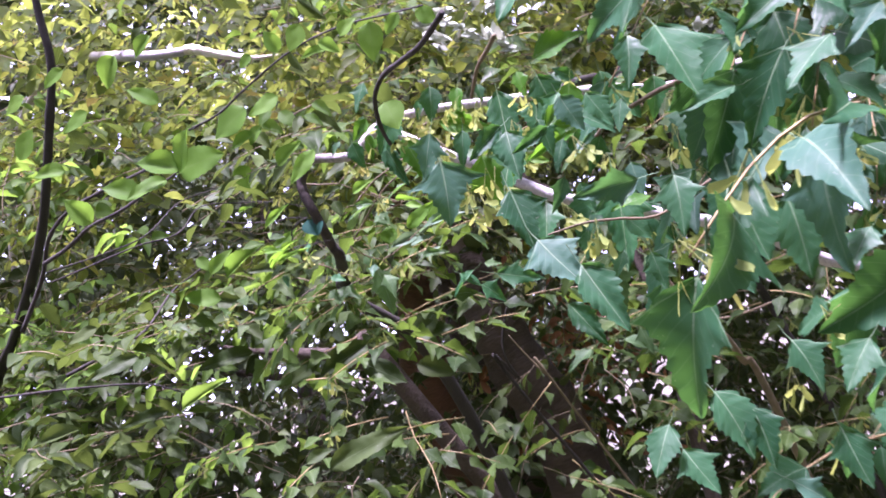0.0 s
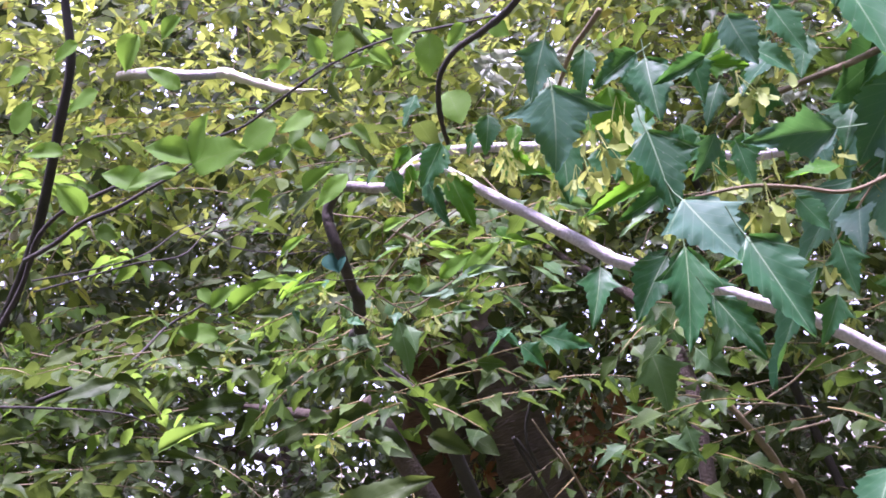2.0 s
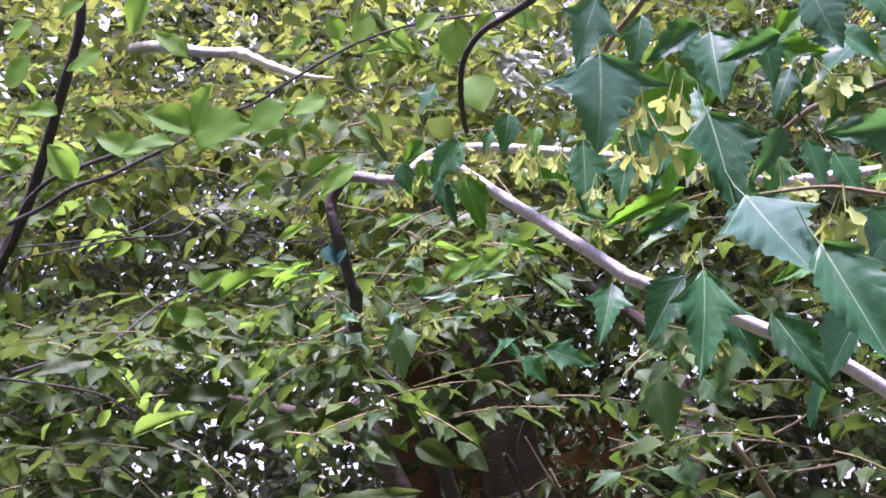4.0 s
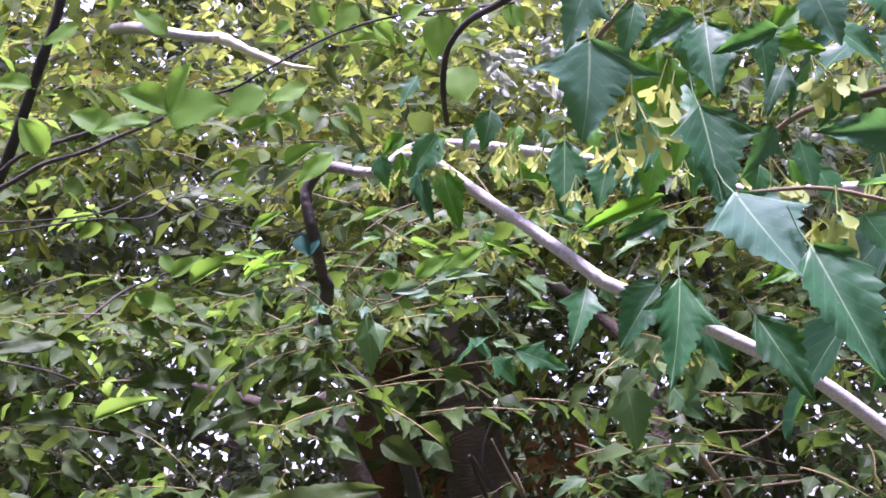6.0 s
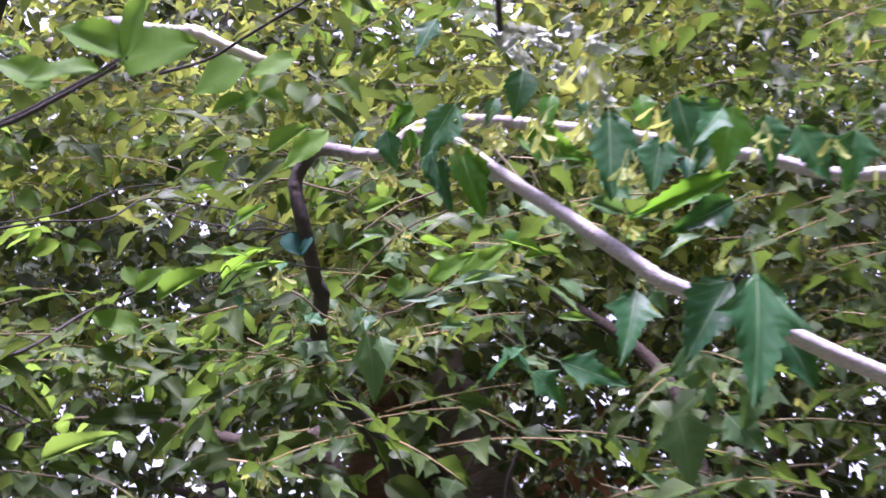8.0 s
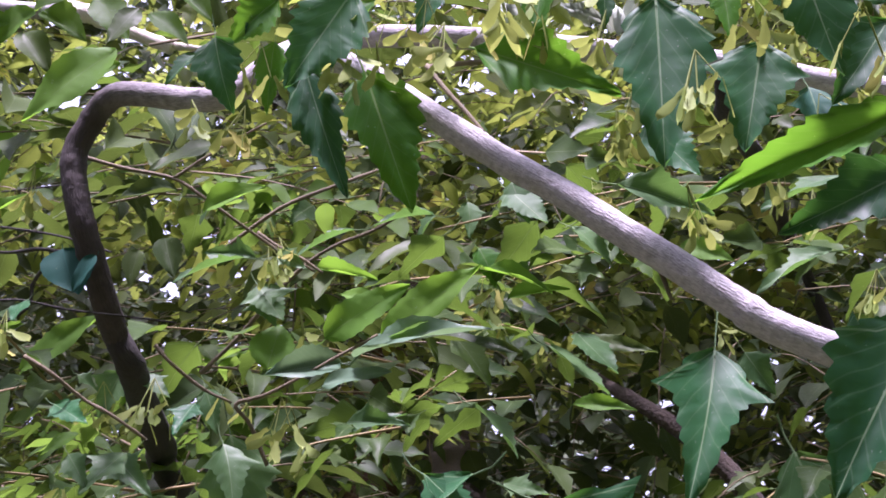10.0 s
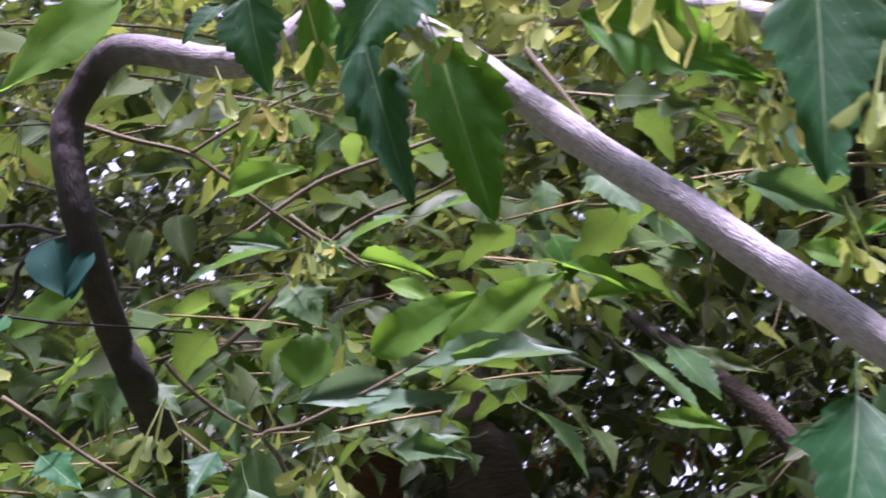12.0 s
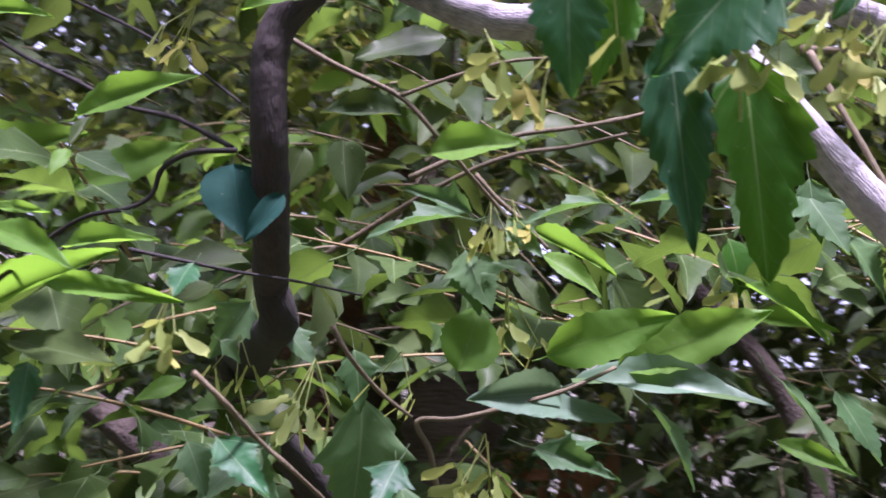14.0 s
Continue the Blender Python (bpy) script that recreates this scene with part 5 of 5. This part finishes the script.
def slope(x, y, z):
    """Height and offset over the way in, as shares of the distance."""
    w = canopy(x, y, z)
    far = max(0.25, w.y - 0.557)
    return (w.z - 1.712) / far - 0.095, (w.x - 0.029) / far + 0.046


def step(v, a, b):
    return max(0.0, min(1.0, (v - a) / (b - a)))


def lane(y, h, s):
    """The open lane in front of the snapped limb."""
    return y < 2.75 and 0.215 < h < 0.335 and -0.27 < s < -0.07


def pocket(h, s):
    """Dim hollows: one under the elbow of the stem, one below the pale limb."""
    elbow = step(h, 0.085, 0.11) * step(h, 0.185, 0.165) * step(s, -0.2, -0.17) * step(s, -0.02, -0.05)
    below = step(h, 0.125, 0.11) * step(h, 0.0, 0.02) * step(s, 0.035, 0.06) * step(s, 0.2, 0.17)
    return 1 - 0.92 * elbow - 0.95 * below


def window(h, s):
    """A break in the near leaves on the sapling's side, with shade-coloured leaves far behind it."""
    return step(h, 0.085, 0.1) * step(h, 0.215, 0.19) * step(s, -0.05, -0.1)


def inner(x, y, z):
    """Thinner low in the middle, where one looks between the stems."""
    h, s = slope(x, y, z)
    if lane(y, h, s):
        return 0.0
    return (1 - 0.45 * window(h, s)) * pocket(h, s) * (0.12 + 0.88 * max(step(h, 0.25, 0.17), step(s, 0.2, 0.26))) * (1 - 0.6 * step(h, 0.25, 0.29) * step(s, -0.06, -0.14)) * (1 - 0.88 * step(h, 0.095, 0.05) * step(abs(s + 0.04), 0.17, 0.1))


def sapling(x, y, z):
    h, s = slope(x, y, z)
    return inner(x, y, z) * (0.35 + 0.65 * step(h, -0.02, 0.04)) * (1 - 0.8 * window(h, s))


def behind(x, y, z):
    """Gaps to the sky: low between the stems, and high on one side."""
    h, s = slope(x, y, z)
    if lane(y, h, s):
        return 0.0
    gap = step(h, 0.075, 0.05) * step(h, -0.045, -0.02) * step(s, 0.02, -0.02) * step(s, -0.24, -0.2)
    top = step(h, 0.2, 0.27) * step(s, 0.24, 0.16)
    return 1 - 0.86 * gap - 0.55 * top


# Where the sunlit-coloured far leaves may grow: high up, outside the hollows.
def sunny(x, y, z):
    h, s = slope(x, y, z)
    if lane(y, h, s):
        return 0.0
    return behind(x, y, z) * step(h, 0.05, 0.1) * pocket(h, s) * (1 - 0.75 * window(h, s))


def near_side(x, y, z):
    h, s = slope(x, y, z)
    if y > 1.25 and x < 0.42:
        return 0.0
    return 1.0 if (s > 0.22 and h > 0.11) or s > 0.48 else 0.0


def edge_side(x, y, z):
    return 1.0 if slope(x, y, z)[1] > 0.48 else 0.0


def dead(x, y, z):
    h, s = slope(x, y, z)
    return step(h, 0.06, 0.03) * step(abs(s - 0.1), 0.05, 0.03)


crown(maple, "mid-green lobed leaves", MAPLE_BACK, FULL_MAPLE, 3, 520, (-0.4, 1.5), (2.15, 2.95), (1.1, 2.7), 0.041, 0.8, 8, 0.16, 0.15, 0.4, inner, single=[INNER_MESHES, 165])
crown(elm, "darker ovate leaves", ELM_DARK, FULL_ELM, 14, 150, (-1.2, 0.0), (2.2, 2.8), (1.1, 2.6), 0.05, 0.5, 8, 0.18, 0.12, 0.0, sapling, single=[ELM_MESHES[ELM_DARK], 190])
crown(elm, "light green ovate leaves", ELM_LIGHT, FULL_ELM, 4, 340, (-1.8, -0.1), (2.4, 3.2), (1.1, 2.8), 0.043, 0.54, 10, 0.18, 0.2, 0.0, sapling)
crown(maple, "dark green hanging leaves", MAPLE_SHEEN, HANGING_MAPLE, 13, 150, (0.1, 1.0), (1.14, 1.72), (1.15, 2.3), 0.056, 0.9, 6, 0.14, 0.5, 1.0, near_side, single=[SHEEN_MESHES, 120])
crown(maple, "dark green leaves at the edge of the shrub", MAPLE_SHEEN, HANGING_MAPLE, 17, 95, (0.2, 0.7), (0.85, 1.42), (1.28, 1.95), 0.05, 0.9, 6, 0.13, 0.5, 1.0, edge_side)
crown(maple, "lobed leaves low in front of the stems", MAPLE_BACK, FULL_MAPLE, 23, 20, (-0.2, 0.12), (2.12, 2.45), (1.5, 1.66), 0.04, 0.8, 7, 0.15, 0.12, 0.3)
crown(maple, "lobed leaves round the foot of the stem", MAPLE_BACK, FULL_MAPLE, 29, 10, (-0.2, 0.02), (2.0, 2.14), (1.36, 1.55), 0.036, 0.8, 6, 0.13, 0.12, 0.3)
crown(dark_tree, "lobed leaves, their shade put into a dark colour", ELM_DARK, PLAIN_MAPLE, 8, 520, (-1.0, 1.6), (2.6, 3.4), (0.9, 2.5), 0.038, 0.75, 8, 0.2, 0.35, 0.0, inner)
crown(snag, "green leaves with sunlight put into a pale yellow tone", FAR_LEAF, PLAIN_ELM, 5, 1500, (-2.4, 0.6), (3.0, 4.4), (1.2, 3.1), 0.042, 0.62, 12, 0.24, 0.3, 0.0, sunny)
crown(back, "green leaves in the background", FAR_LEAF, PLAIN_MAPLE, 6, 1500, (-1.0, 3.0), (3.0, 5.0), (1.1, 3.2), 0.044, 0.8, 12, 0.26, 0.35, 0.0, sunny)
crown(rusty, "leaves coloured dark for the shade", SHADE_LEAF, PLAIN_ELM, 7, 2600, (-2.2, 2.4), (3.4, 5.8), (0.0, 2.8), 0.043, 0.6, 14, 0.32, 0.3, 0.0, behind)
crown(rusty, "low leaves coloured dark for the shade", SHADE_LEAF, PLAIN_ELM, 15, 1300, (-1.7, 2.4), (2.9, 4.4), (0.6, 2.0), 0.045, 0.6, 11, 0.28, 0.3, 0.0, behind)
# Reaches above the view; added to hold back light from overhead.
crown(pine, "dark foliage overhead, added to dim the light", SHADE_LEAF, PLAIN_MAPLE, 9, 420, (-2.6, 2.6), (4.6, 7.0), (1.0, 5.6), 0.08, 0.75, 10, 0.4, 0.3, 0.0, behind)
crown(bare, "withered reddish leaves", DEAD_LEAF, PLAIN_ELM, 10, 38, (0.1, 0.7), (3.0, 3.8), (1.1, 1.8), 0.04, 0.45, 7, 0.16, 0.5, 0.0, dead)


# ---- added trees, unseen behind and beside the viewer to block light, and some beyond ----
def tall_tree():
    tree = thing("tall_tree", (0, 0, 0), "added tall tree that blocks side light, with a dense dark green crown", "tree", "trees of the surrounding wood")
    limb("trunk", [(0, 0, 0), (0.05, 0.02, 1.2), (-0.04, 0.05, 3.0), (0.03, 0, 6.8)], 0.15, 0.03, BROWN_BARK, tree, "brown trunk", 12, 0.1)
    rng = random.Random(12)
    leaves = Mass()
    for i in range(9):
        turn, z = i * 2.4, 1.3 + i * 0.55
        way = Vector((math.cos(turn), math.sin(turn), 0.35))
        limb("branch", [Vector((0, 0, z)), Vector((0, 0, z)) + way * 0.8, Vector((0, 0, z)) + way * 1.7], 0.035, 0.008, BROWN_BARK, tree, "", 6, 0.1, 3)
    for i in range(8000):
        z = rng.uniform(0.7, 7.4)
        r = 2.1 * math.sqrt(rng.random()) * (1 - 0.5 * abs(z - 3.4) / 4) * (1 + 0.25 * math.sin(3 * z))
        turn = rng.uniform(0, 6.283)
        at = Vector((r * math.cos(turn), r * math.sin(turn), z))
        out = Vector((math.cos(turn) + rng.gauss(0, .5), math.sin(turn) + rng.gauss(0, .5), rng.uniform(-1, .2))).normalized()
        m = leaf_pose(at, at + out * rng.uniform(0.1, 0.19), rng.uniform(0.55, 0.75), rng.gauss(0, 70))
        leaves.add(*moved(m, rng.choice(PLAIN_ELM)))
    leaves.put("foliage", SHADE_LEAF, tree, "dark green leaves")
    return tree


first = tall_tree()
first.location = (-3.6, -2.0, 0)
for i, (x, y) in enumerate(((-1.0, -3.6), (1.9, -3.4), (4.0, -1.6), (-4.2, 1.0), (4.5, 1.9), (0.4, -6.0), (-3.0, -5.6), (3.8, -5.0), (-4.4, 5.2), (4.6, 5.6), (-4.0, 9.4), (1.9, 9.2), (5.4, 10.0), (-7.5, 12.0), (-0.6, 14.0), (-1.6, 10.6))):
    copy_thing(first, pose(x, y, 0, 0, 0, 67 * i))
